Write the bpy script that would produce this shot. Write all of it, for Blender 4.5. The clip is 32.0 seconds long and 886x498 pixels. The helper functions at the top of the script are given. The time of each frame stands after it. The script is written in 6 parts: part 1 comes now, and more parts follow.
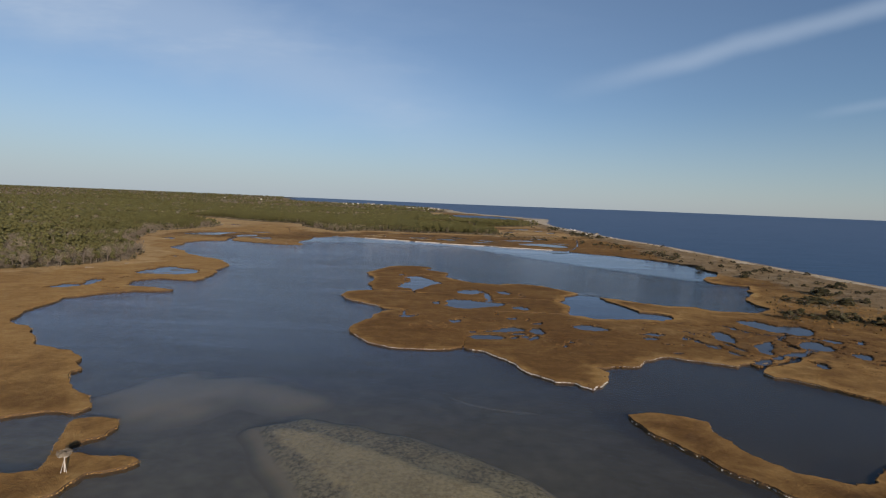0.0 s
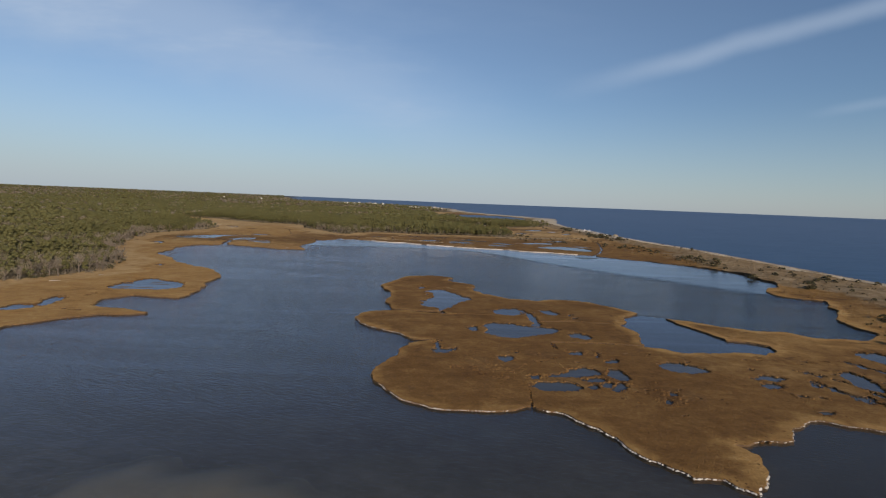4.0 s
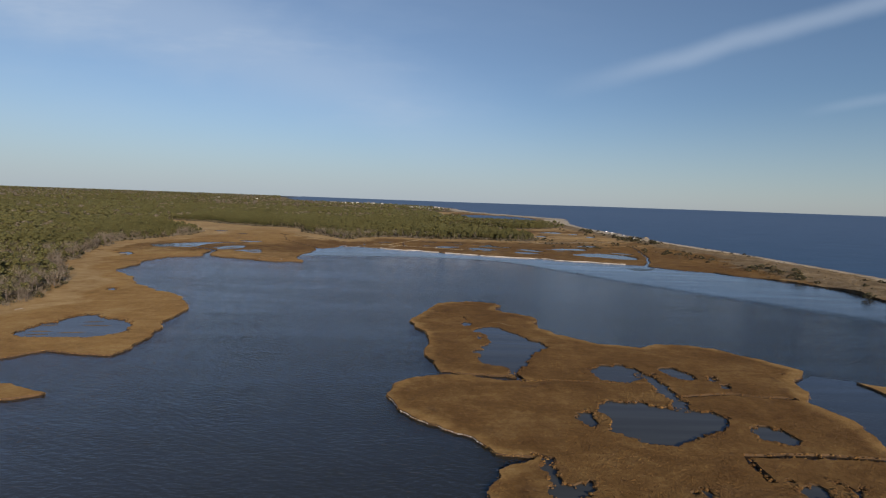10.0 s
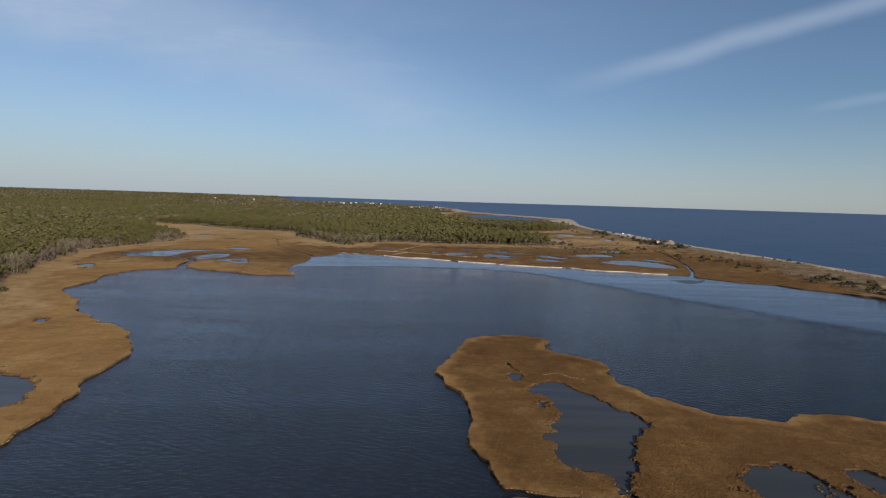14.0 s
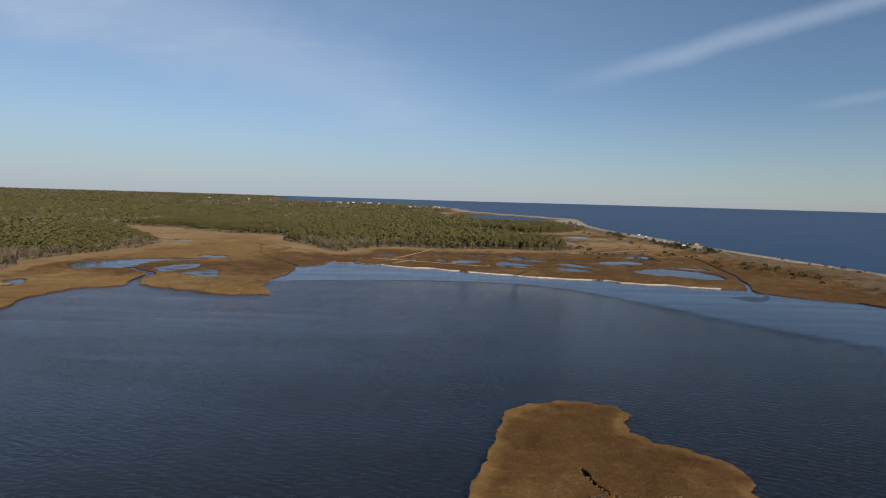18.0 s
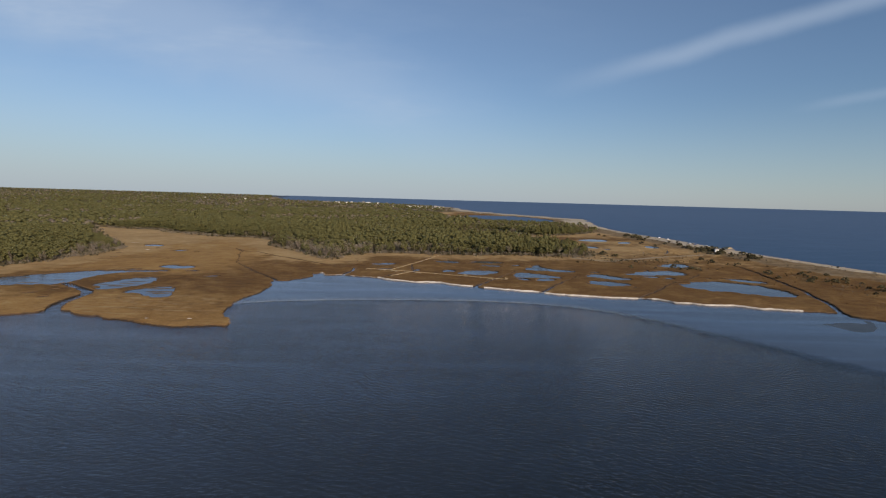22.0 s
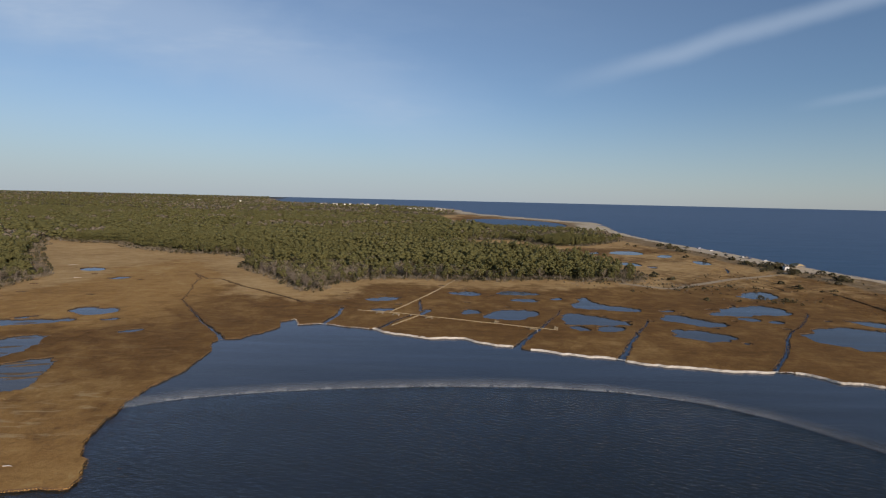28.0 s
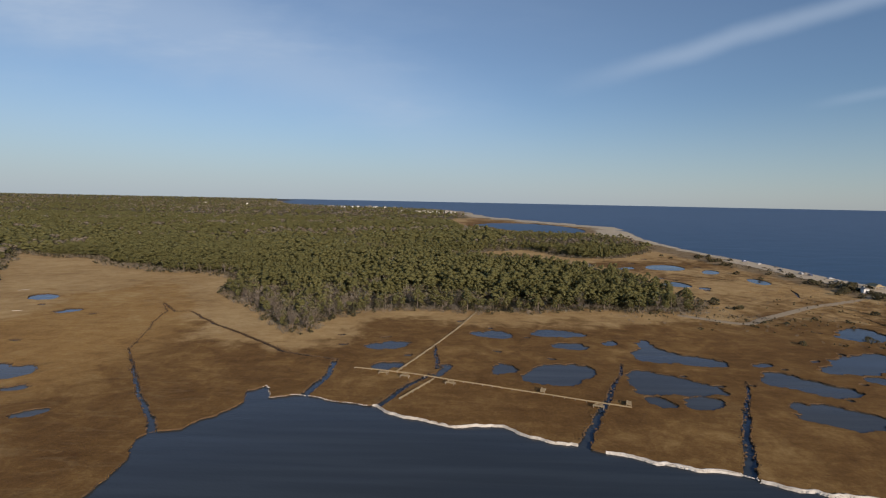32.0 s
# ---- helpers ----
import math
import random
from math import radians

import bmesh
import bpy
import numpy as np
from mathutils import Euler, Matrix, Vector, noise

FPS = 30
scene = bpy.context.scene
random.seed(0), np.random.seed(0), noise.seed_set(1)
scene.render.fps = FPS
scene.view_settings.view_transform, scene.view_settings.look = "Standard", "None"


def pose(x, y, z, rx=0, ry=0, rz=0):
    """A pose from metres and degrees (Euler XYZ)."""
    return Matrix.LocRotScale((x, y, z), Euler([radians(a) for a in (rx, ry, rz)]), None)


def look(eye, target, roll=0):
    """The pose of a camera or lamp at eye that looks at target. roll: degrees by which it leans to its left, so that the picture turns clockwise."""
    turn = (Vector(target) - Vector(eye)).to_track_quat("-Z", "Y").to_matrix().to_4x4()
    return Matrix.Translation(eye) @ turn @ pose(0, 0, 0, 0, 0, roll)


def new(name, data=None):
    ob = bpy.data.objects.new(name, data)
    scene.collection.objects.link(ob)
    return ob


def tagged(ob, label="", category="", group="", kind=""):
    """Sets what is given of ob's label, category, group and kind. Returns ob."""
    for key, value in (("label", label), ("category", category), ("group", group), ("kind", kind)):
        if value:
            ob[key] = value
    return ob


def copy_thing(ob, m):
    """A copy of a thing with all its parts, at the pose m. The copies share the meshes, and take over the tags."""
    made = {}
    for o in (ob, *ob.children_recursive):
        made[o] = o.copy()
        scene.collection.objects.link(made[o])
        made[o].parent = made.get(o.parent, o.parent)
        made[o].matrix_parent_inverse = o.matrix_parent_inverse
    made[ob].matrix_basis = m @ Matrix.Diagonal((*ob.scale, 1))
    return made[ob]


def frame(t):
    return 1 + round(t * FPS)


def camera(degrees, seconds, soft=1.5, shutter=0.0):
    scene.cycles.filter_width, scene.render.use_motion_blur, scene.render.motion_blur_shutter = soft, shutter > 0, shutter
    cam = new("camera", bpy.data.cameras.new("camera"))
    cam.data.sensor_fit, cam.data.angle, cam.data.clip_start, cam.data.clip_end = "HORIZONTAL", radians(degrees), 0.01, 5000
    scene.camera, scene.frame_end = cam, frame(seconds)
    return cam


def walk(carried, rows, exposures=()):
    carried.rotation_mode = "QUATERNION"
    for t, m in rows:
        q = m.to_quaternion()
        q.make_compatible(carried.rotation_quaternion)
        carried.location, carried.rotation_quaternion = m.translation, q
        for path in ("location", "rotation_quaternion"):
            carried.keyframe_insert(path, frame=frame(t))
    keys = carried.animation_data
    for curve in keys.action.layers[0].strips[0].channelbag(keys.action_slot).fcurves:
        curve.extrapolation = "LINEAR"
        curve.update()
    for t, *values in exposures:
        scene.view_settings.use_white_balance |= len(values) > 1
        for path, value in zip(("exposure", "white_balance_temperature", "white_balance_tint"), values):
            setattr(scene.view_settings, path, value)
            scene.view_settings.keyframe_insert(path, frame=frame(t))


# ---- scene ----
cam = camera(82.0, 32.0, soft=1.2)
PATH = [
    (0, 0.00, 0.00, 42.00, -0.000, -5.318, 2.317),
    (2, -6.37, 20.27, 42.21, 0.056, -5.387, 2.312),
    (4, -12.91, 41.16, 42.41, 0.047, -5.441, 2.275),
    (6, -19.68, 63.16, 42.59, -0.064, -5.473, 2.185),
    (8, -26.31, 86.19, 42.74, -0.196, -5.494, 2.074),
    (10, -32.41, 110.06, 42.85, -0.268, -5.518, 1.975),
    (12, -37.84, 134.84, 43.07, -0.326, -5.537, 1.880),
    (14, -42.43, 160.62, 43.47, -0.428, -5.548, 1.778),
    (16, -45.84, 187.25, 43.78, -0.548, -5.572, 1.690),
    (18, -47.95, 214.53, 43.75, -0.646, -5.628, 1.640),
    (20, -49.89, 242.20, 43.57, -0.707, -5.676, 1.613),
    (22, -52.70, 270.04, 43.59, -0.728, -5.680, 1.587),
    (24, -55.81, 297.98, 44.45, -0.732, -5.667, 1.534),
    (26, -58.46, 325.97, 46.61, -0.742, -5.668, 1.437),
    (28, -60.80, 354.00, 49.55, -0.763, -5.663, 1.327),
    (29, -61.95, 368.01, 51.09, -0.776, -5.650, 1.278),
    (30, -63.10, 382.03, 52.63, -0.791, -5.631, 1.235),
    (31, -64.27, 396.04, 54.17, -0.807, -5.607, 1.194),
    (31.6, -64.96, 404.45, 55.10, -0.817, -5.593, 1.171),
    (31.7, -65.08, 405.85, 55.25, -0.738, -5.590, 1.167),
    (31.8, -65.20, 407.25, 55.41, -0.560, -5.588, 1.163),
    (31.9, -65.31, 408.65, 55.56, -0.222, -5.585, 1.159),
    (32, -65.43, 410.05, 55.71, 0.207, -5.583, 1.155),
]
walk(cam, [(t, pose(x, y, z, 90 + pitch, 0, yaw) @ pose(0, 0, 0, 0, 0, roll)) for t, x, y, z, yaw, pitch, roll in PATH],
     exposures=[(0, 0.08, 6400, 13), (32, 0.08, 6400, 13)])

# ---- light ----
SUN_ELEVATION, SUN_ROTATION = radians(18), radians(150)
sun = new("sun", bpy.data.lights.new("sun", "SUN"))
sun.data.energy, sun.data.angle, sun.data.color = 5.0, radians(0.6), (1.0, 0.85, 0.69)
sun.matrix_world = look((0, 0, 500), (-math.sin(SUN_ROTATION) * math.cos(SUN_ELEVATION), -math.cos(SUN_ROTATION) * math.cos(SUN_ELEVATION), 500 - math.sin(SUN_ELEVATION)))


class Nodes:
    """Short hand for building node trees."""

    def __init__(self, tree):
        self.tree = tree
        tree.nodes.clear()

    def add(self, kind, inputs=None, operation="", clamp=False, blend="", smooth="", attribute=""):
        node = self.tree.nodes.new(kind)
        if operation:
            node.operation, node.use_clamp = operation, clamp
        if blend:
            node.data_type, node.blend_type = "RGBA", blend
        if smooth:
            node.interpolation_type = smooth
        if attribute:
            node.attribute_name = attribute
        for key, value in (inputs or {}).items():
            if isinstance(value, bpy.types.NodeSocket):
                self.tree.links.new(value, node.inputs[key])
            else:
                node.inputs[key].default_value = value
        return node

    def math(self, operation, a, b=0.0, clamp=False):
        return self.add("ShaderNodeMath", {0: a, 1: b}, operation=operation, clamp=clamp).outputs[0]

    def mix(self, factor, a, b, blend="MIX"):
        return self.add("ShaderNodeMix", {0: factor, 6: a, 7: b}, blend=blend).outputs[2]

    def ramp(self, value, stops):
        node = self.add("ShaderNodeValToRGB", {0: value})
        band = node.color_ramp
        while len(band.elements) < len(stops):
            band.elements.new(0.5)
        for element, (at, colour) in zip(band.elements, stops):
            element.position, element.color = at, (*colour, 1) if len(colour) == 3 else colour
        return node.outputs[0]

    def noise(self, vector, scale, detail=3.0, rough=0.55, distortion=0.0):
        return self.add("ShaderNodeTexNoise", {"Vector": vector, "Scale": scale, "Detail": detail, "Roughness": rough, "Distortion": distortion}).outputs[0]

    def smooth(self, value, low, high):
        return self.add("ShaderNodeMapRange", {0: value, 1: low, 2: high, 3: 0.0, 4: 1.0}, smooth="SMOOTHSTEP").outputs[0]


# Sky: clear winter afternoon with thin cirrus and one aircraft trail
world = bpy.data.worlds.new("sky")
scene.world = world
world.use_nodes = True
n = Nodes(world.node_tree)
sky = n.add("ShaderNodeTexSky")
sky.sky_type, sky.sun_disc, sky.sun_elevation, sky.sun_rotation = "NISHITA", False, SUN_ELEVATION, SUN_ROTATION
sky.altitude, sky.air_density, sky.dust_density, sky.ozone_density = 50.0, 1.0, 0.25, 4.0
way = n.add("ShaderNodeTexCoord").outputs["Generated"]
axes = n.add("ShaderNodeSeparateXYZ", {0: way})
ahead = n.math("MAXIMUM", axes.outputs[1], 0.05)
u, v = n.math("DIVIDE", axes.outputs[0], ahead), n.math("DIVIDE", axes.outputs[2], ahead)
plane = n.add("ShaderNodeCombineXYZ", {0: u, 1: v, 2: 0.0}).outputs[0]


def streak(u0, v0, u1, v1, width, soft_noise):
    """A band of thin cloud along a line across the sky."""
    length = math.hypot(u1 - u0, v1 - v0)
    du, dv = (u1 - u0) / length, (v1 - v0) / length
    off_u, off_v = n.math("SUBTRACT", u, u0), n.math("SUBTRACT", v, v0)
    along = n.math("ADD", n.math("MULTIPLY", off_u, du), n.math("MULTIPLY", off_v, dv))
    across = n.math("SUBTRACT", n.math("MULTIPLY", off_u, -dv), n.math("MULTIPLY", off_v, -du))
    wisp = n.math("MULTIPLY", n.math("SUBTRACT", n.noise(plane, 5.0, 4.0), 0.5), soft_noise)
    far = n.math("ABSOLUTE", n.math("ADD", across, wisp))
    body = n.smooth(far, width, 0.0)
    return n.math("MULTIPLY", body, n.smooth(along, 0.0, length * 0.45))


front = n.smooth(axes.outputs[1], 0.05, 0.25)
trail = streak(0.16, 0.197, 0.88, 0.42, 0.030, 0.02)
trail_low = streak(0.66, 0.185, 0.95, 0.245, 0.016, 0.015)
veil = n.math("MULTIPLY", streak(0.26, 0.075, -0.90, 0.43, 0.13, 0.10), 1.0)
haze = n.math("MULTIPLY", n.smooth(u, 0.9, -0.75), n.smooth(v, 0.02, 0.22))
grain = n.add("ShaderNodeMapping", {0: plane, "Rotation": (0, 0, radians(20)), "Scale": (1.2, 5.0, 1.0)}).outputs[0]
fibre = n.smooth(n.noise(grain, 1.6, 5.0, 0.6), 0.42, 0.78)
cloud = n.math("ADD", n.math("MULTIPLY", trail, 0.34), n.math("MULTIPLY", trail_low, 0.16))
cloud = n.math("ADD", cloud, n.math("MULTIPLY", veil, n.math("ADD", n.math("MULTIPLY", fibre, 0.40), 0.28)))
cloud = n.math("ADD", cloud, n.math("MULTIPLY", haze, n.math("ADD", n.math("MULTIPLY", fibre, 0.12), 0.22)))
cloud = n.math("ADD", cloud, n.math("MULTIPLY", n.smooth(v, 0.02, 0.3), n.math("MULTIPLY", n.smooth(u, -0.5, 0.5), 0.06)))
clear_blue = n.math("MULTIPLY", n.smooth(v, 0.42, 0.60), n.smooth(u, -0.2, 0.4))
cloud = n.math("MULTIPLY", cloud, n.math("SUBTRACT", 1.0, clear_blue))
cloud = n.math("MULTIPLY", cloud, front, clamp=True)
SKY_STRENGTH = 0.085
low_air = n.math("MULTIPLY", n.smooth(axes.outputs[2], 0.20, -0.02), n.math("SUBTRACT", 0.83, n.math("MULTIPLY", n.smooth(u, -0.2, 0.9), 0.30)))
tone = n.mix(low_air, sky.outputs[0], (4.08, 4.92, 5.65, 1))
tone = n.mix(cloud, tone, (5.2, 6.3, 7.6, 1))
shade = n.add("ShaderNodeBackground", {0: tone, 1: SKY_STRENGTH})
n.add("ShaderNodeOutputWorld", {0: shade.outputs[0]})


# ---- materials ----
def material(name):
    mat = bpy.data.materials.new(name)
    mat.use_nodes = True
    return mat, Nodes(mat.node_tree)


def finish(n, colour, rough=0.9, bump=None, strength=0.4, distance=0.1, metal=0.0, specular=0.3):
    inputs = {"Base Color": colour, "Roughness": rough, "Metallic": metal, "Specular IOR Level": specular}
    if bump is not None:
        inputs["Normal"] = n.add("ShaderNodeBump", {"Height": bump, "Strength": strength, "Distance": distance}).outputs[0]
    n.add("ShaderNodeOutputMaterial", {0: n.add("ShaderNodeBsdfPrincipled", inputs).outputs[0]})


def weathered(name, low, high, scale=3.0, rough=0.85, strength=0.3, distance=0.03, metal=0.0):
    """A worn surface: two tones over coarse stains and fine grain."""
    mat, n = material(name)
    at = n.add("ShaderNodeNewGeometry").outputs["Position"]
    chance = n.add("ShaderNodeObjectInfo").outputs["Random"]
    coarse, fine = n.noise(at, scale * 0.3, 3), n.noise(at, scale * 4, 4)
    mixed = n.math("ADD", n.math("MULTIPLY", coarse, 0.55), n.math("MULTIPLY", fine, 0.3))
    mixed = n.math("ADD", mixed, n.math("MULTIPLY", chance, 0.15))
    finish(n, n.ramp(mixed, [(0.3, low), (0.7, high)]), rough, fine, strength, distance, metal)
    return mat


def leafy(name, dark, mid, light):
    """Needle and twig clumps: each clump its own tone, whole trees drifting in hue."""
    mat, n = material(name)
    geo = n.add("ShaderNodeNewGeometry")
    at, chance = geo.outputs["Position"], geo.outputs["Random Per Island"]
    tree, stand = n.noise(at, 0.11, 2), n.noise(at, 0.012, 3)
    mixed = n.math("ADD", n.math("MULTIPLY", chance, 0.15), n.math("MULTIPLY", tree, 0.65))
    mixed = n.math("ADD", mixed, n.math("MULTIPLY", stand, 0.3))
    tone = n.ramp(mixed, [(0.25, dark), (0.52, mid), (0.85, light)])
    relief = n.add("ShaderNodeBump", {"Height": n.noise(at, 4, 4, 0.7), "Strength": 0.3, "Distance": 0.3}).outputs[0]
    face = n.add("ShaderNodeBsdfPrincipled", {"Base Color": tone, "Roughness": 0.8, "Specular IOR Level": 0.15, "Normal": relief}).outputs[0]
    through_leaf = n.add("ShaderNodeBsdfTranslucent", {0: tone, "Normal": relief}).outputs[0]
    leaf = n.add("ShaderNodeMixShader", {0: 0.22, 1: face, 2: through_leaf}).outputs[0]
    # needles and twigs leave gaps within a clump
    n.add("ShaderNodeOutputMaterial", {0: n.add("ShaderNodeMixShader", {0: 0.30, 1: leaf, 2: n.add("ShaderNodeBsdfTransparent").outputs[0]}).outputs[0]})
    return mat


def grassland(name, grass=False):
    """Dry salt meadow, dune sand, straw and forest litter, told apart by masks on the sheet."""
    mat, n = material(name)
    geo = n.add("ShaderNodeNewGeometry")
    at = geo.outputs["Position"]
    broad, patch, fine = n.noise(at, 0.018, 4, 0.6), n.noise(at, 0.12, 4, 0.6, 0.6), n.noise(at, 1.6, 5, 0.7)
    mixed = n.math("ADD", n.math("MULTIPLY", broad, 0.45), n.math("MULTIPLY", patch, 0.4))
    mixed = n.math("ADD", mixed, n.math("MULTIPLY", n.math("SUBTRACT", n.noise(at, 0.5, 4, 0.65, 1.0), 0.5), 0.30))
    mixed = n.math("ADD", mixed, n.math("MULTIPLY", fine, 0.27))
    if grass:
        mixed = n.math("ADD", mixed, n.math("MULTIPLY", n.math("SUBTRACT", geo.outputs["Random Per Island"], 0.5), 0.035))
    scar = n.add("ShaderNodeMapping", {0: at, "Rotation": (0, 0, radians(-35)), "Scale": (0.05, 0.16, 1.0)}).outputs[0]
    mixed = n.math("ADD", mixed, n.math("MULTIPLY", n.math("SUBTRACT", n.noise(scar, 1.0, 5, 0.62, 1.4), 0.5), 0.30))
    marsh = n.ramp(mixed, [(0.31, (0.070, 0.034, 0.013)), (0.45, (0.126, 0.066, 0.022)), (0.58, (0.176, 0.097, 0.032)), (0.76, (0.285, 0.175, 0.066))])
    golden = n.ramp(mixed, [(0.33, (0.165, 0.098, 0.036)), (0.48, (0.285, 0.162, 0.055)), (0.62, (0.370, 0.226, 0.080)), (0.76, (0.45, 0.322, 0.140))])
    # tone of soaked meadow, also painted where hummocks shade each other
    soaked_shaded = n.ramp(mixed, [(0.33, (0.050, 0.028, 0.013)), (0.52, (0.115, 0.060, 0.023)), (0.72, (0.20, 0.120, 0.047))])
    flattened = n.add("ShaderNodeMapping", {0: at, "Rotation": (0, 0, radians(12)), "Scale": (0.10, 0.42, 1.0)}).outputs[0]
    lodged = n.smooth(n.noise(flattened, 1.0, 4, 0.6, 0.8), 0.52, 0.68)
    straw = n.ramp(mixed, [(0.34, (0.22, 0.138, 0.055)), (0.52, (0.37, 0.238, 0.100)), (0.70, (0.49, 0.345, 0.162))])
    sand = n.ramp(n.math("ADD", n.math("MULTIPLY", patch, 0.6), n.math("MULTIPLY", fine, 0.4)), [(0.36, (0.125, 0.086, 0.043)), (0.52, (0.235, 0.168, 0.090)), (0.70, (0.35, 0.285, 0.19))])
    beach = n.ramp(n.math("ADD", n.math("MULTIPLY", patch, 0.5), n.math("MULTIPLY", fine, 0.5)), [(0.35, (0.36, 0.30, 0.21)), (0.65, (0.54, 0.47, 0.35))])
    litter = n.ramp(mixed, [(0.35, (0.055, 0.048, 0.022)), (0.7, (0.15, 0.115, 0.06))])
    colour = marsh
    for mask, tone in (("gold", golden), ("wet_shade", soaked_shaded), ("straw", straw), ("litter", litter), ("dune", sand), ("beach", beach)):
        wide = n.add("ShaderNodeAttribute", attribute=mask).outputs["Fac"]
        edge = n.math("ADD", wide, n.math("MULTIPLY", n.math("SUBTRACT", patch, 0.5), 0.7))
        colour = n.mix(n.smooth(edge, 0.1 if mask == "gold" else 0.3, 0.9 if mask == "gold" else 0.7), colour, tone)
    pale = n.math("MULTIPLY", lodged, n.add("ShaderNodeAttribute", attribute="lodged").outputs["Fac"])
    colour = n.mix(n.math("MULTIPLY", pale, 0.75), colour, (0.40, 0.30, 0.155, 1))
    relief = n.math("ADD", n.math("MULTIPLY", fine, 0.7), n.math("MULTIPLY", n.noise(at, 6.0, 3), 0.3))
    finish(n, colour, 0.95, relief, 1.0, 0.38, specular=0.1)
    return mat


def water_surface(name, deep, rough, height, clear=0.0, size=1.0, turn=8.0, mirror=1.0, thinning=False):
    """Water: gloss, weaker where wind has broken it up and set by place for brightness, over a murky body that lets a
    part of the bottom through.
    """
    mat, n = material(name)
    at = n.add("ShaderNodeNewGeometry").outputs["Position"]
    along = n.add("ShaderNodeMapping", {0: at, "Rotation": (0, 0, radians(turn)), "Scale": (0.42 * size, 1.0 * size, 1.0)}).outputs[0]
    ripple = n.noise(along, 1.9, 2, 0.5, 0.3)
    train = n.add("ShaderNodeTexWave", {"Vector": n.add("ShaderNodeMapping", {0: at, "Rotation": (0, 0, radians(90 + turn)), "Scale": (size, size * 0.35, 1.0)}).outputs[0], "Scale": 0.52, "Distortion": 7.0, "Detail": 2.0, "Detail Scale": 1.3, "Detail Roughness": 0.6}).outputs["Fac"]
    chop = n.noise(along, 0.42, 2, 0.5, 0.5)
    gust = n.add("ShaderNodeMapping", {0: at, "Rotation": (0, 0, radians(-80)), "Scale": (0.009, 0.13, 1.0)}).outputs[0]
    streaks = n.smooth(n.noise(gust, 1.0, 4, 0.65, 0.9), 0.35, 0.75)
    lift = n.math("ADD", n.math("MULTIPLY", ripple, 0.62), n.math("MULTIPLY", chop, 0.13))
    lift = n.math("ADD", lift, n.math("MULTIPLY", train, 0.17))
    place = n.add("ShaderNodeSeparateXYZ", {0: at})
    lee = n.smooth(place.outputs[1], 60.0, 230.0)
    # brightness of the bay set by place: bright west, dark east, north between
    bright_side = n.smooth(n.math("ADD", place.outputs[0], n.math("MULTIPLY", n.noise(at, 0.012, 2), 16.0)), 130.0, -60.0)
    bright_side = n.math("MAXIMUM", bright_side, n.math("MULTIPLY", n.smooth(place.outputs[1], 170.0, 230.0), 0.35))
    lee = n.math("MULTIPLY", lee, n.math("ADD", n.math("MULTIPLY", bright_side, 0.5), 0.55))
    push = n.math("MULTIPLY", n.math("SUBTRACT", 1.1, n.math("MULTIPLY", streaks, 0.3)), n.math("MULTIPLY", n.math("ADD", n.math("MULTIPLY", lee, 0.5), 0.5), height))
    normal = n.add("ShaderNodeBump", {"Height": lift, "Strength": 1.0, "Distance": push}).outputs[0]
    murk = n.mix(n.smooth(n.noise(gust, 2.0, 3), 0.35, 0.7), deep, tuple(c * 1.3 for c in deep[:3]) + (1,))
    if clear:
        # murk colour darkened eastward, for light lost in deeper water
        murk = n.mix(bright_side, tuple(c * 0.2 for c in deep[:3]) + (1,), murk)
        murk = n.mix(n.smooth(place.outputs[1], 60.0, 235.0), (0.185, 0.172, 0.138, 1), murk)
    body = n.add("ShaderNodeBsdfDiffuse", {0: murk})
    if clear:
        body = n.add("ShaderNodeMixShader", {0: n.math("ADD", n.math("MULTIPLY", n.smooth(place.outputs[1], 170.0, 100.0), 0.11), clear), 1: body.outputs[0], 2: n.add("ShaderNodeBsdfTransparent", {0: (0.95, 0.94, 0.84, 1)}).outputs[0]})
    gloss = n.add("ShaderNodeBsdfGlossy", {"Color": (0.87, 0.88, 1, 1) if clear else (0.88, 0.88, 1, 1), "Roughness": rough, "Normal": normal})
    fresnel = n.add("ShaderNodeFresnel", {"IOR": 1.33, "Normal": normal}).outputs[0]
    # reflection strength of ruffled water painted by place, weaker towards the east
    share = n.math("MULTIPLY", n.math("MULTIPLY", fresnel, n.math("ADD", n.math("MULTIPLY", bright_side, 0.72), 0.84) if size == 1.0 else 1.0), n.math("ADD", mirror, n.math("MULTIPLY", streaks, 0.3 * mirror)), clamp=True)
    if clear:
        share = n.math("MULTIPLY", share, n.math("ADD", n.math("MULTIPLY", n.smooth(place.outputs[1], 60.0, 170.0), 0.35), 0.65))
    surface = n.add("ShaderNodeMixShader", {0: share, 1: body.outputs[0], 2: gloss.outputs[0]})
    if thinning:
        # smooth water frays out into the ruffled bay
        thin = n.add("ShaderNodeAttribute", attribute="thin").outputs["Fac"]
        frayed = n.math("ADD", thin, n.math("MULTIPLY", n.math("SUBTRACT", n.noise(at, 0.22, 4, 0.6, 0.6), 0.5), n.math("MULTIPLY", n.smooth(thin, 0.0, 0.25), 0.6)))
        surface = n.add("ShaderNodeMixShader", {0: n.smooth(frayed, 0.15, 0.95), 1: surface.outputs[0], 2: n.add("ShaderNodeBsdfTransparent").outputs[0]})
    n.add("ShaderNodeOutputMaterial", {0: surface.outputs[0]})
    return mat


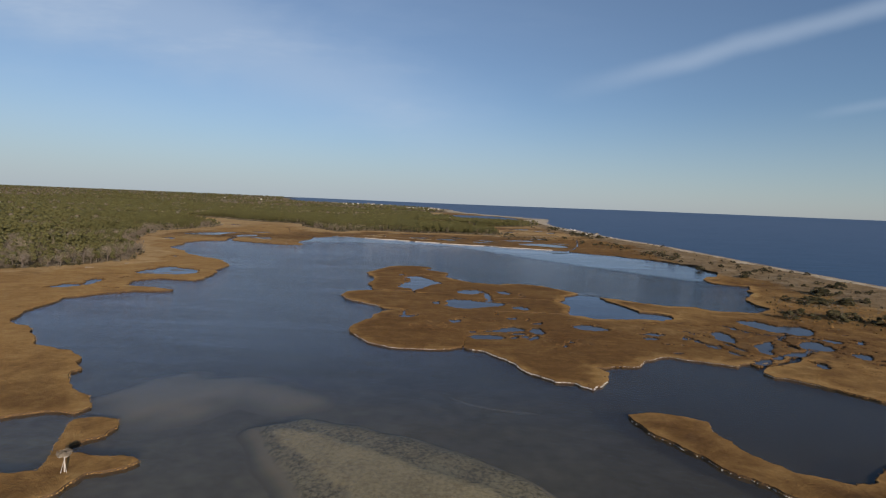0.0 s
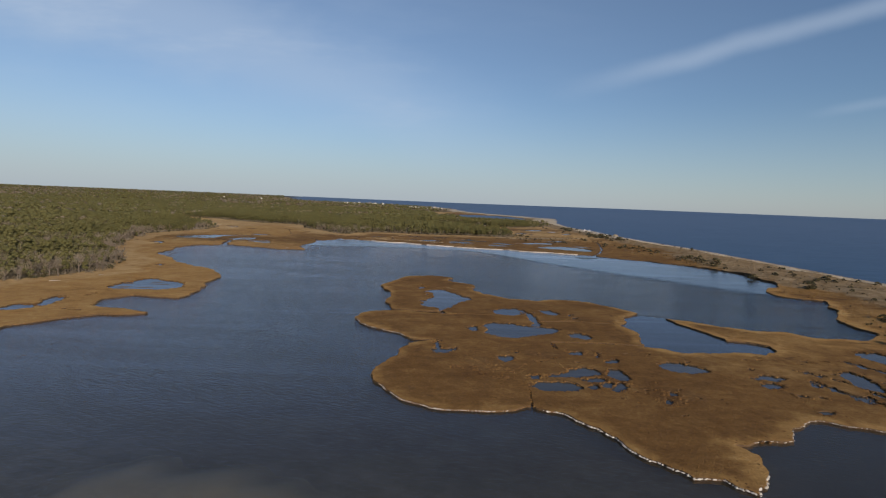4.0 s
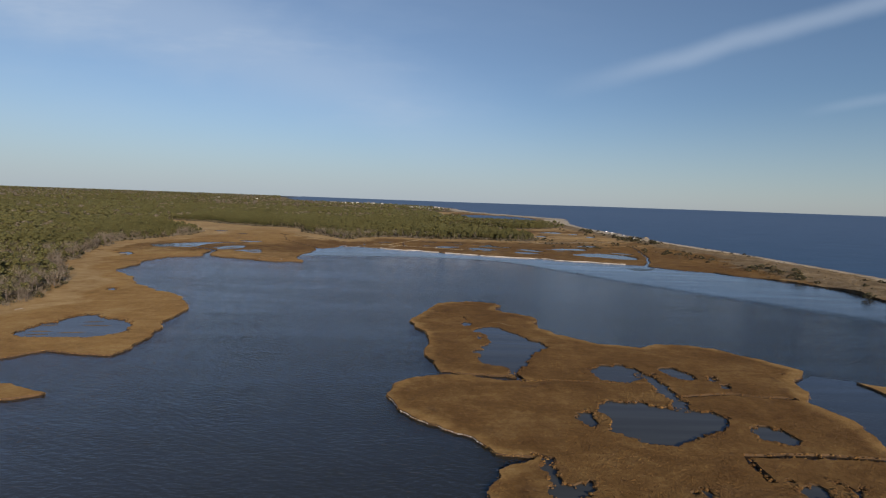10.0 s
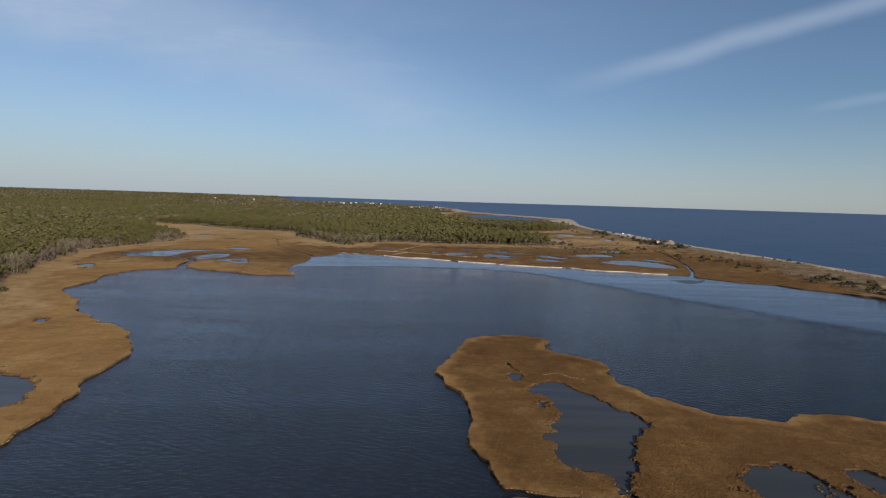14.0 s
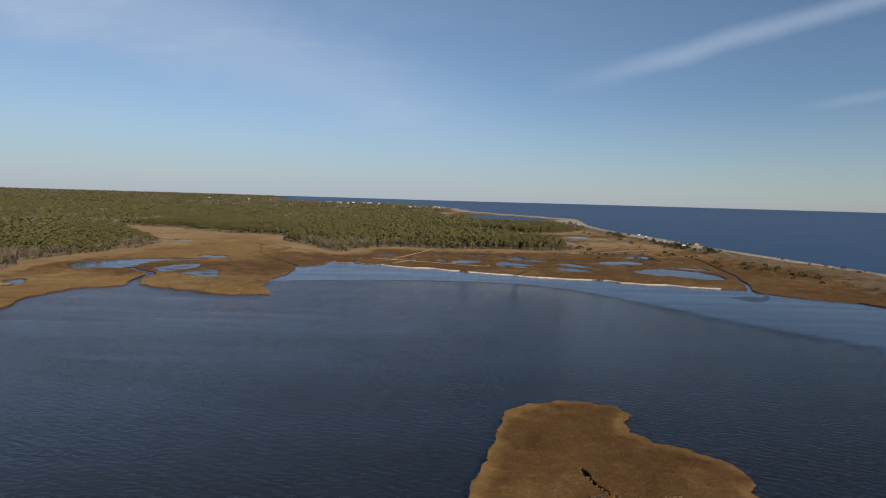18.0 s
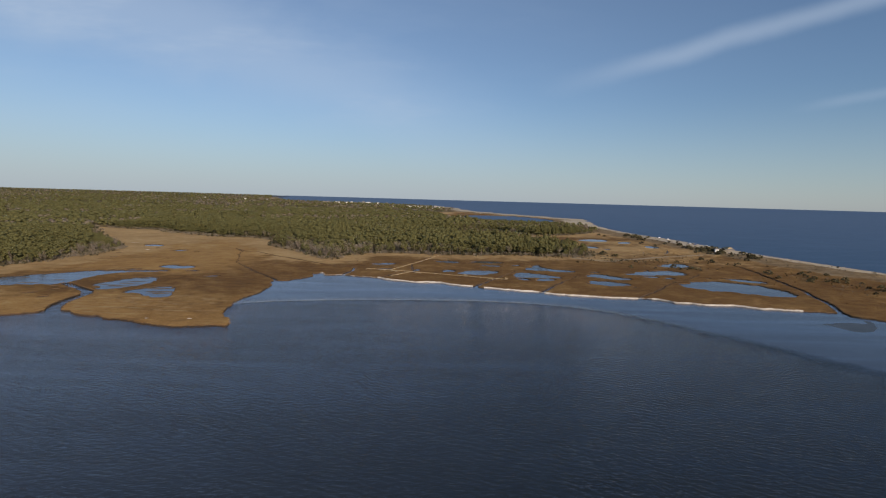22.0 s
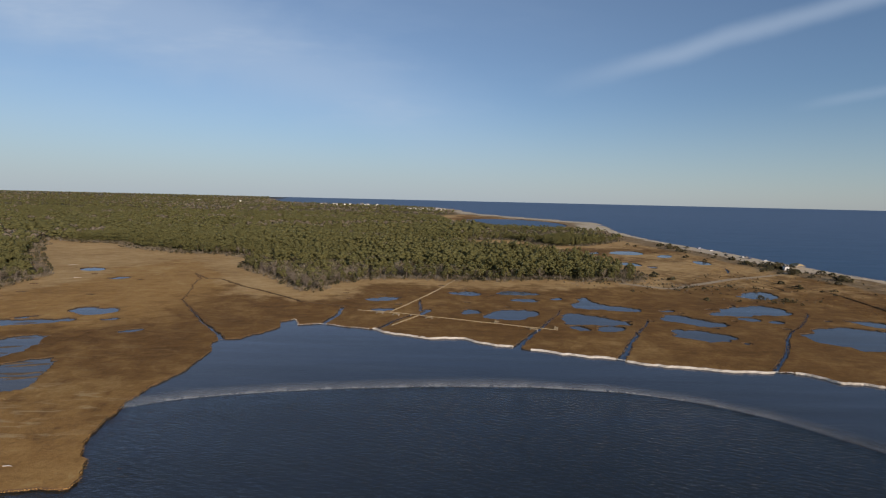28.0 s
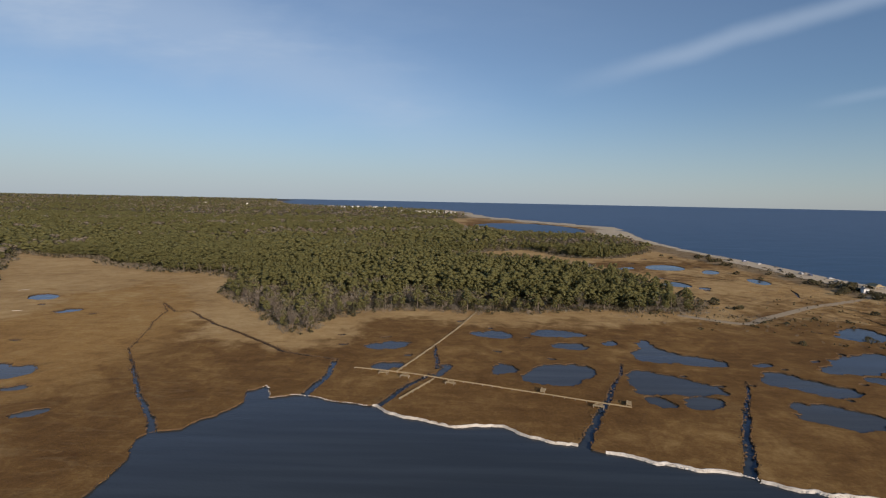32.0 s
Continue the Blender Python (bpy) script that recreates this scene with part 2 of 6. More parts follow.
LAND, GRASS = grassland("salt_meadow"), grassland("salt_meadow_grass", True)
BANK = weathered("peat_bank", (0.045, 0.028, 0.015), (0.125, 0.076, 0.036), 2.0, 0.95)
WATER = water_surface("ruffled_water", (0.046, 0.055, 0.052, 1), 0.06, 0.24, clear=0.70, mirror=0.63)
SEA = water_surface("open_sea", (0.036, 0.084, 0.146, 1), 0.40, 0.06, size=1.3, mirror=0.19)
CALM = water_surface("sheltered_water", (0.032, 0.039, 0.041, 1), 0.10, 0.04, size=1.6, mirror=0.88, thinning=True)
POND = water_surface("still_pond", (0.050, 0.053, 0.048, 1), 0.04, 0.02, size=2.5, mirror=0.74)
mat, n = material("silt_bed")
at = n.add("ShaderNodeNewGeometry").outputs["Position"]
place = n.add("ShaderNodeSeparateXYZ", {0: at})
# level bed; depth is painted: dark east for lost light, pale shallow south-west
drift = n.math("ADD", place.outputs[0], n.math("MULTIPLY", n.noise(at, 0.02, 4), 70.0))
silt = n.mix(n.smooth(drift, 140.0, -50.0), (0.008, 0.011, 0.016, 1), (0.034, 0.042, 0.050, 1))
flats = n.math("MULTIPLY", n.smooth(n.math("ADD", place.outputs[1], n.math("MULTIPLY", n.noise(at, 0.03, 4), 60.0)), 190.0, 90.0), n.smooth(drift, 100.0, 20.0))
finish(n, n.mix(flats, silt, n.ramp(n.noise(at, 0.25, 5, 0.65), [(0.35, (0.155, 0.150, 0.118)), (0.65, (0.240, 0.228, 0.178))])), 0.9)
BED = mat
mat, n = material("shoal_sand")
at = n.add("ShaderNodeNewGeometry").outputs["Position"]
weed = n.math("ADD", n.math("MULTIPLY", n.noise(at, 1.3, 5, 0.75), 0.8), n.math("MULTIPLY", n.noise(at, 0.12, 3), 0.3))
sand = n.ramp(weed, [(0.40, (0.40, 0.31, 0.17)), (0.62, (0.76, 0.63, 0.38))])
# sand on the crest, silt lower down; darker with depth for light lost in water
depth = n.add("ShaderNodeSeparateXYZ", {0: at}).outputs[2]
mud = n.mix(n.smooth(depth, -2.6, -1.1), (0.150, 0.144, 0.114, 1), (0.42, 0.360, 0.262, 1))
weedy = n.ramp(weed, [(0.46, (0.14, 0.120, 0.070)), (0.62, (0.54, 0.46, 0.29))])
finish(n, n.mix(n.smooth(depth, -0.50, -0.2), n.mix(n.smooth(depth, -1.3, -0.75), mud, weedy), sand), 0.9)
SHOAL = mat
FOAM = weathered("dried_foam", (0.34, 0.30, 0.24), (0.62, 0.59, 0.53), 2.2, 0.9, 0.6, 0.1)
mat, n = material("foam_streak")
at = n.add("ShaderNodeNewGeometry").outputs["Position"]
broken = n.smooth(n.noise(at, 0.16, 4, 0.6, 0.8), 0.25, 0.75)
lace = n.smooth(n.noise(at, 0.9, 5, 0.7, 1.2), 0.38, 0.62)
held = n.add("ShaderNodeAttribute", attribute="fade").outputs["Fac"]
cover = n.math("MULTIPLY", n.math("ADD", n.math("ADD", n.math("MULTIPLY", broken, 0.42), n.math("MULTIPLY", lace, 0.22)), 0.24), held)
froth = n.add("ShaderNodeBsdfDiffuse", {0: n.ramp(n.noise(at, 1.5, 3), [(0.3, (0.36, 0.36, 0.34)), (0.7, (0.48, 0.475, 0.45))])})
wet_froth = n.add("ShaderNodeMixShader", {0: n.math("MULTIPLY", n.add("ShaderNodeFresnel", {"IOR": 1.33}).outputs[0], 0.9), 1: froth.outputs[0], 2: n.add("ShaderNodeBsdfGlossy", {"Roughness": 0.15}).outputs[0]})
n.add("ShaderNodeOutputMaterial", {0: n.add("ShaderNodeMixShader", {0: cover, 1: n.add("ShaderNodeBsdfTransparent").outputs[0], 2: wet_froth.outputs[0]}).outputs[0]})
SCUM = mat
NEEDLE = leafy("pine_needles", (0.098, 0.096, 0.038), (0.138, 0.132, 0.050), (0.182, 0.166, 0.068))
SCRUB = leafy("cedar_scrub", (0.044, 0.042, 0.020), (0.090, 0.080, 0.039), (0.160, 0.132, 0.070))
TWIG = leafy("bare_twigs", (0.105, 0.083, 0.060), (0.205, 0.170, 0.126), (0.33, 0.285, 0.222))
BARK = weathered("pine_bark", (0.055, 0.042, 0.032), (0.20, 0.165, 0.135), 2.0)
TIMBER = weathered("pale_timber", (0.30, 0.225, 0.12), (0.48, 0.375, 0.215), 3.0)
GREYWOOD = weathered("silvered_wood", (0.26, 0.235, 0.20), (0.50, 0.46, 0.40), 4.0)
MUD = weathered("pool_mud", (0.065, 0.046, 0.028), (0.16, 0.112, 0.062), 1.2, 0.75)
SILT = weathered("wet_silt", (0.030, 0.028, 0.027), (0.060, 0.055, 0.050), 0.5, 0.35, 0.1)
NEST = weathered("nest_sticks", (0.10, 0.080, 0.055), (0.34, 0.29, 0.22), 8.0)
WHITE = weathered("white_paint", (0.66, 0.65, 0.62), (0.84, 0.83, 0.80), 1.0, 0.6)
SHINGLE = weathered("grey_shingles", (0.16, 0.15, 0.14), (0.32, 0.30, 0.28), 2.0)
GRAVEL = weathered("pale_gravel", (0.38, 0.31, 0.21), (0.55, 0.46, 0.33), 1.5)
TRACK = weathered("sandy_track", (0.30, 0.235, 0.15), (0.43, 0.345, 0.23), 1.2)
TYRE = weathered("tyre_rubber", (0.015, 0.015, 0.016), (0.035, 0.035, 0.036), 5.0)
STONE = weathered("boulder", (0.20, 0.18, 0.16), (0.46, 0.43, 0.39), 1.2)
mat, n = material("window_glass")
finish(n, (0.03, 0.04, 0.05, 1), 0.08, specular=0.8)
GLASS = mat


def car_paint(name, colour):
    mat, n = material(name)
    at = n.add("ShaderNodeNewGeometry").outputs["Position"]
    dust = n.mix(n.math("MULTIPLY", n.noise(at, 2.0, 4), 0.35), (*colour, 1), (0.25, 0.22, 0.18, 1))
    finish(n, dust, 0.3, specular=0.6)
    return mat


PAINTS = [car_paint("car_paint_" + word, c) for word, c in (("white", (0.50, 0.50, 0.50)), ("black", (0.02, 0.02, 0.022)), ("silver", (0.42, 0.43, 0.44)), ("blue", (0.03, 0.06, 0.15)), ("grey", (0.10, 0.10, 0.105)))]


# ---- mesh helpers ----
def sheet(name, verts, faces, mats, slots=None, masks=None, smooth=False):
    """A mesh object from arrays of corners and triangles."""
    verts, faces = np.asarray(verts, np.float32), np.asarray(faces, np.int32)
    mesh = bpy.data.meshes.new(name)
    mesh.vertices.add(len(verts)), mesh.loops.add(faces.size), mesh.polygons.add(len(faces))
    mesh.vertices.foreach_set("co", verts.ravel())
    mesh.loops.foreach_set("vertex_index", faces.ravel())
    mesh.polygons.foreach_set("loop_start", np.arange(0, faces.size, faces.shape[1], dtype=np.int32))
    for m in mats:
        mesh.materials.append(m)
    if slots is not None:
        mesh.polygons.foreach_set("material_index", np.asarray(slots, np.int32))
    for key, values in (masks or {}).items():
        mesh.attributes.new(key, "FLOAT", "POINT").data.foreach_set("value", np.asarray(values, np.float32))
    mesh.polygons.foreach_set("use_smooth", np.full(len(faces), smooth))
    mesh.update(calc_edges=True)
    return new(name, mesh)


def part(name, bm, mat, parent=None, label=""):
    """Links a bmesh as one mesh object under a thing or a part."""
    mesh = bpy.data.meshes.new(name)
    bm.to_mesh(mesh)
    bm.free()
    mesh.materials.append(mat)
    ob = new(name, mesh)
    ob.parent = parent
    return tagged(ob, label)


def box(cx, cy, cz, sx, sy, sz, bevel=0.0, turn=0.0, bm=None):
    bm = bm or bmesh.new()
    made = bmesh.ops.create_cube(bm, size=1.0, matrix=Matrix.Translation((cx, cy, cz)) @ Matrix.Rotation(radians(turn), 4, "Z") @ Matrix.Diagonal((sx, sy, sz, 1)))
    if bevel:
        edges = {e for v in made["verts"] for e in v.link_edges}
        bmesh.ops.bevel(bm, geom=list(edges), offset=bevel, segments=1, affect="EDGES")
    return bm


def tube(points, radii, sides=6, bm=None):
    """A tapered, bent rod through the points."""
    bm = bm or bmesh.new()
    rings = []
    for k, p in enumerate(points):
        d = (Vector(points[min(k + 1, len(points) - 1)]) - Vector(points[max(k - 1, 0)])).normalized()
        side = d.cross((0.31, 0.95, 0.05)).normalized()
        up = d.cross(side)
        rings.append([bm.verts.new(Vector(p) + radii[k] * (side * math.cos(a) + up * math.sin(a))) for a in np.linspace(0, 2 * math.pi, sides, endpoint=False)])
    for a, b in zip(rings, rings[1:]):
        for k in range(sides):
            bm.faces.new((a[k], a[(k + 1) % sides], b[(k + 1) % sides], b[k]))
    bm.faces.new(rings[-1])
    bm.faces.new(rings[0][::-1])
    return bm


rng = np.random.default_rng(7)


def inside(points, outline):
    """Which points lie within a closed outline."""
    points, outline = np.asarray(points, float), np.asarray(outline, float)
    low, high = outline.min(0), outline.max(0)
    out = np.zeros(len(points), bool)
    near = np.nonzero(((points >= low) & (points <= high)).all(1))[0]
    a, b = outline, np.roll(outline, -1, 0)
    for some in np.array_split(near, max(1, len(near) * len(a) // 4_000_000 + 1)):
        x, y = points[some, 0][:, None], points[some, 1][:, None]
        cross = (a[:, 1] > y) != (b[:, 1] > y)
        with np.errstate(divide="ignore", invalid="ignore"):
            at = a[:, 0] + (y - a[:, 1]) * (b[:, 0] - a[:, 0]) / (b[:, 1] - a[:, 1])
        out[some] = (cross & (x < at)).sum(1) % 2 == 1
    return out


def distance(points, line, closed=True):
    """How far points lie from an outline or a line."""
    points, line = np.asarray(points, float), np.asarray(line, float)
    best = np.full(len(points), 1e9)
    for a, b in zip(line, np.roll(line, -1, 0) if closed else line[1:]):
        d = b - a
        k = np.clip(((points - a) @ d) / max(d @ d, 1e-9), 0, 1)
        best = np.minimum(best, np.hypot(*(points - a - k[:, None] * d).T))
    return best


def step(value, low, high):
    k = np.clip((value - low) / (high - low), 0, 1)
    return k * k * (3 - 2 * k)


def waves(points, size, seed=0):
    """Soft uneven field of about -1 to 1 over the plan."""
    r = np.random.default_rng(seed)
    total = np.zeros(len(points))
    for octave in range(4):
        for _ in range(3):
            k = r.normal(size=2) * 2 ** octave * 2.2 / size
            total += 0.55 ** octave * np.sin(points @ k + r.uniform(0, 6.28))
    return total / 3.2


def ragged(line, closed, longest, amount):
    """A shoreline: each stretch broken up by smaller and smaller bends."""
    r = np.random.default_rng(len(line))
    out = []
    pairs = list(zip(line, line[1:] + line[:1] if closed else line[1:]))

    def split(a, b):
        d = (b[0] - a[0], b[1] - a[1])
        far = math.hypot(*d)
        limit = longest if max(abs(a[0]), abs(a[1] - 250)) < 420 else longest * 14
        if far <= limit:
            out.append(a)
            return
        k = r.normal() * amount
        m = (0.5 * (a[0] + b[0]) - d[1] * k, 0.5 * (a[1] + b[1]) + d[0] * k)
        split(a, m), split(m, b)

    for a, b in pairs:
        split(a, b)
    if not closed:
        out.append(line[-1])
    return out


def rounded(line, times=2):
    """Cuts the corners of a closed outline."""
    for _ in range(times):
        line = [((1 - k) * a[0] + k * b[0], (1 - k) * a[1] + k * b[1]) for a, b in zip(line, line[1:] + line[:1]) for k in (0.25, 0.75)]
    return line


def grown(line, by):
    """A closed outline pushed outwards."""
    line = np.array(line, float)
    d = np.roll(line, -1, 0) - np.roll(line, 1, 0)
    out = np.stack([d[:, 1], -d[:, 0]], 1) / np.maximum(np.hypot(*d.T), 1e-6)[:, None]
    area = 0.5 * np.sum(line[:, 0] * np.roll(line[:, 1], -1) - line[:, 1] * np.roll(line[:, 0], -1))
    return [tuple(p) for p in line + by * (1 if area > 0 else -1) * out]


def channel(line, wide, narrow):
    """The outline of a ditch that narrows along its line."""
    left, right = [], []
    for k, p in enumerate(line):
        a, b = line[max(k - 1, 0)], line[min(k + 1, len(line) - 1)]
        d = np.subtract(b, a) / np.hypot(*np.subtract(b, a))
        w = 0.5 * (wide + (narrow - wide) * k / (len(line) - 1))
        left.append((p[0] - d[1] * w, p[1] + d[0] * w))
        right.append((p[0] + d[1] * w, p[1] - d[0] * w))
    return left + right[::-1]


# ---- the plan of the bay ----
WEST_SHORE = [(-400, 40), (-140, 80), (-78, 88), (-67, 91), (-66, 94), (-70, 99), (-77, 104), (-80, 107), (-83, 112), (-82, 114), (-87, 121), (-94, 127), (-107, 131), (-116, 141),
    (-122, 148), (-131, 152), (-137, 164), (-139, 176), (-142, 189), (-137, 196), (-128, 206), (-117, 209), (-113, 212), (-123, 216), (-138, 219), (-140, 233),
    (-135, 240), (-124, 238), (-116, 238), (-115, 244), (-116, 254), (-118, 264), (-122, 272), (-123, 288), (-126, 298), (-136, 313), (-145, 321), (-157, 328), (-169, 337),
    (-177, 348), (-182, 357), (-201, 373), (-204, 379), (-206, 403), (-211, 415), (-207, 437), (-192, 446), (-190, 451)]
NORTH_SHORE = [(-184, 450), (-178, 445), (-168, 443), (-157, 439), (-140, 433), (-121, 435), (-124, 444), (-129, 450), (-132, 466), (-133, 480), (-130, 493), (-131, 506), (-134, 518),
    (-133, 524), (-127, 526), (-121, 537), (-119, 543), (-121, 551), (-117, 555), (-115, 552), (-113, 546), (-104, 548), (-96, 545), (-83, 542), (-75, 535), (-62, 530), (-50, 531),
    (-45, 526), (-34, 522), (-25, 518), (-12, 512), (-2, 510), (5, 505), (16, 503), (28, 500), (42, 501), (54, 492), (79, 489), (96, 481), (116, 479)]
EAST_SHORE = [(122, 469), (136, 458), (153, 450), (170, 430), (190, 395), (190, 350), (181, 332), (164, 317), (160, 300), (168, 294), (177, 291), (165, 266), (150, 248), (147, 224),
    (135, 213), (115, 213), (110, 220), (98, 220), (92, 224), (80, 232), (74, 235), (77, 221), (80, 211), (81, 205), (87, 204), (92, 200), (90, 193), (84, 189), (70, 189), (59, 188)]
HEADLAND_NORTH = [(49, 193), (51, 201), (54, 211), (51, 221), (56, 227), (57, 234), (66, 243), (61, 251), (52, 262), (42, 265), (29, 260), (20, 262.4), (11, 268.5), (6.3, 272), (1.8, 280.5), (2.2, 285.2),
    (0.9, 288.5), (3.4, 291.5), (3.4, 294.2), (-2.4, 301.5), (-7.5, 303.5), (-10.4, 307.4), (-9.7, 312.6), (-7, 316.2), (-8.6, 319.8), (-20.3, 322.4), (-27.6, 320.3), (-31.4, 317.4), (-34.2, 312),
    (-38.1, 299.5), (-42.4, 285), (-38.4, 274.5), (-35, 262.4), (-35, 245.2), (-33.1, 241.8), (-32.3, 236), (-31.3, 234), (-25.9, 232.8), (-15, 232), (-11, 229.6), (-18, 228.4), (-37, 229), (-42, 224),
    (-43, 217), (-40, 210), (-31, 202), (-25, 198), (-22, 193), (-15, 192)]
HEADLAND_SOUTH = [(-17, 190), (-21, 188), (-24, 182), (-24, 175), (-28, 166), (-29, 161), (-25, 152), (-20, 145), (-12, 141), (-2, 141), (3, 142), (6, 144.5), (8, 143), (13, 141), (18, 135),
    (22, 125), (28, 118), (33, 118), (36, 114), (42, 122), (41, 130), (54, 133), (57, 138), (66, 143), (75, 139), (82, 136), (90, 140), (103, 147), (117, 158), (120, 156), (104, 143),
    (90, 136), (86, 131), (87, 128), (94, 124), (102, 114), (120, 95), (140, 70), (165, 40), (200, -120)]
COAST = [(318, -120), (298, 50), (285, 200), (277, 315), (270, 392), (264, 571), (257, 630), (246, 709), (240, 776), (240, 900), (232, 1000), (233, 1090), (245, 1212), (300, 1450), (318, 1560),
    (255, 1650), (150, 1900), (92, 2050), (10, 2660), (-100, 3100), (-480, 3300), (-900, 3500), (-1250, 4200), (-1600, 5500)]
ISLET = [(39, 100), (44, 101.5), (51, 100), (54, 98), (53, 92), (54, 87), (56, 83), (59, 79), (62, 78), (66, 76), (70, 77), (73, 80), (80, 84), (96, 78), (90, 60), (68, 66), (56, 70), (53, 73),
    (51, 76), (48, 79), (46, 84), (42, 90), (40, 95)]
NEST_ISLET = [(-110, 72), (-70, 70), (-62, 70), (-58, 71), (-59, 74), (-61, 78), (-62, 81), (-64, 85), (-65, 88), (-62, 89.5), (-58, 89), (-56, 86), (-56, 83), (-58, 81), (-59, 79), (-57, 76.5),
    (-54, 76), (-50, 76), (-47, 76), (-45.5, 75), (-46.5, 73), (-51, 71), (-51.5, 67), (-54, 62), (-66, 54), (-110, 50)]
FOREST = [(-520, 40), (-330, 160), (-215, 245), (-190, 275), (-187, 300), (-200, 332), (-237, 378), (-263, 438), (-295, 512), (-282, 570), (-284, 642), (-355, 721), (-449, 863), (-470, 880),
    (-418, 846), (-361, 834), (-325, 801), (-264, 768), (-231, 766), (-198, 744), (-188, 701), (-150, 649), (-125, 617), (-112, 653), (-88, 661), (-27, 660), (5, 669), (61, 667), (73, 699),
    (69, 763), (61, 805), (26, 854), (-37, 913), (-48, 930), (22, 984), (64, 905), (100, 911), (160, 978), (194, 1040), (221, 1234), (160, 1286), (63, 1303), (-33, 1414), (-60, 1700),
    (0, 2060), (-60, 2600), (-190, 3040), (-560, 3230), (-950, 3400), (-1310, 4150), (-1690, 5400), (-5500, 5400), (-5500, 40)]
MAIN_LAND = WEST_SHORE + NORTH_SHORE + EAST_SHORE + HEADLAND_NORTH + HEADLAND_SOUTH + COAST + [(-5600, 5500), (-5600, 40)]

# pools, stretch by stretch
TIP_PONDS = [
    [(-21.3, 275.6), (-15.6, 280.9), (-12.4, 280), (-6.9, 270.9), (-1, 261.5), (1.3, 257.2), (-4.6, 252), (-6.8, 247.5), (-8.8, 239.9), (-11, 237.2), (-13.2, 232.8), (-14.4, 232.7), (-12.9, 236.8),
     (-15.5, 239), (-19, 239.9), (-21, 242.8), (-21.3, 246.7), (-17.8, 256), (-15.8, 268.1), (-17.5, 271.8), (-20.6, 272.6)],
    [(-23.6, 286.3), (-21.1, 284.8), (-20.3, 283.5), (-22.1, 281.1), (-23.4, 280.3), (-24.4, 281.5)], [(-19.4, 268.4), (-17.8, 267.9), (-18.3, 264.9), (-19.8, 264.7)],
]
HEAD_PONDS = [
    [(7.7, 238.8), (11.7, 242.2), (16.8, 243.7), (19.8, 240.5), (19.9, 235.6), (16.7, 231.1), (11.1, 229.8), (7, 231.8)], [(25.7, 241.3), (30.6, 242), (32.9, 237.3), (32.5, 233.2), (28.7, 232.8), (26.2, 236.4)],
    [(1.4, 208.6), (1.3, 212.5), (3.5, 216.5), (7, 218), (16.1, 215.3), (20.5, 213.8), (25.4, 214.4), (27, 210.5), (24.8, 205.6), (20.5, 203.8), (13.2, 198.7), (8.7, 197.4), (4.8, 199), (2, 203)],
    [(-4.2, 210.4), (-1.1, 212.2), (-0.6, 208.3), (-0.7, 204.6), (-3, 204.3)],
]
HEAD_POOLS = [
    [(29, 204.5), (30.6, 207.1), (34.2, 206.6), (35.8, 203.2), (34.7, 199.7), (32, 199.4), (29, 201.1)], [(2.9, 177), (4.3, 179.2), (6.7, 179.1), (7.8, 177.4), (6.7, 174.5), (4.8, 173.8), (3.3, 174.8)],
    [(8.6, 183.9), (9.7, 183.4), (10.2, 181.9), (8.8, 181.4)], [(24.1, 185.1), (27.7, 186.1), (28.3, 183.9), (25.9, 181.8), (23.7, 182.5)], [(32.8, 185.9), (33.5, 184.3), (32.3, 181.1), (30.8, 180.4)],
    [(32.7, 178.2), (35.9, 179.6), (36.6, 177.7), (33.7, 175.5), (32.1, 175.9)], [(-14, 191.9), (-12.9, 192), (-13.1, 184.2), (-10.9, 183.4), (-6.9, 185.5), (-9.2, 181.3), (-10.7, 179.3), (-14.3, 179), (-15, 181.4), (-14, 183.8)],
]
# one broken pool among hummocks
BROKEN_POOL = [
    [(8.5, 157.1), (11.3, 159.1), (15.5, 159.6), (18.4, 159.6), (20.1, 158), (20.9, 155.6), (18.5, 153.7), (14.6, 153.1), (11.2, 153.7), (9.1, 155)], [(9.1, 162.6), (10.4, 163.4), (12.6, 164.4), (12, 162.2), (10.8, 160.7), (9.7, 160.8)],
    [(12.9, 162.9), (14.4, 164.6), (17.1, 164.8), (19.7, 167.3), (23.4, 170.7), (25.4, 171.4), (27.7, 169.3), (28.3, 166.3), (25.3, 164.7), (20.9, 164), (15.9, 163.1)],
    [(21.6, 161.1), (23.6, 163.1), (26.5, 163.7), (28.1, 163), (28.2, 161.9), (26.1, 160.6), (23.6, 160.2)], [(31.5, 170.9), (33.7, 170.3), (34, 167.9), (34.4, 165.2), (34.9, 163.5), (32.8, 162.1), (31.3, 162.4), (30.5, 163.6), (29.7, 164.8), (29.3, 166.4)],
]
BROKEN_POOL += [
    [(25.8, 159.1), (28.3, 160.8), (29.2, 160.6), (28.5, 158.6), (26.8, 156.8), (25.7, 157.2)], [(31, 161), (32.4, 160.6), (32, 158.2), (29.2, 155.3), (28, 154.1), (27.2, 155.1), (28.9, 158)],
    [(23.7, 159.2), (25, 158.3), (24.5, 155.8), (22.8, 155.2), (22.2, 156.3)], [(40.8, 155.7), (42.8, 155.8), (42.2, 153.9), (39.9, 153.2)], [(38.2, 151.6), (39.7, 150.6), (38.5, 148.5), (36.8, 148)],
]
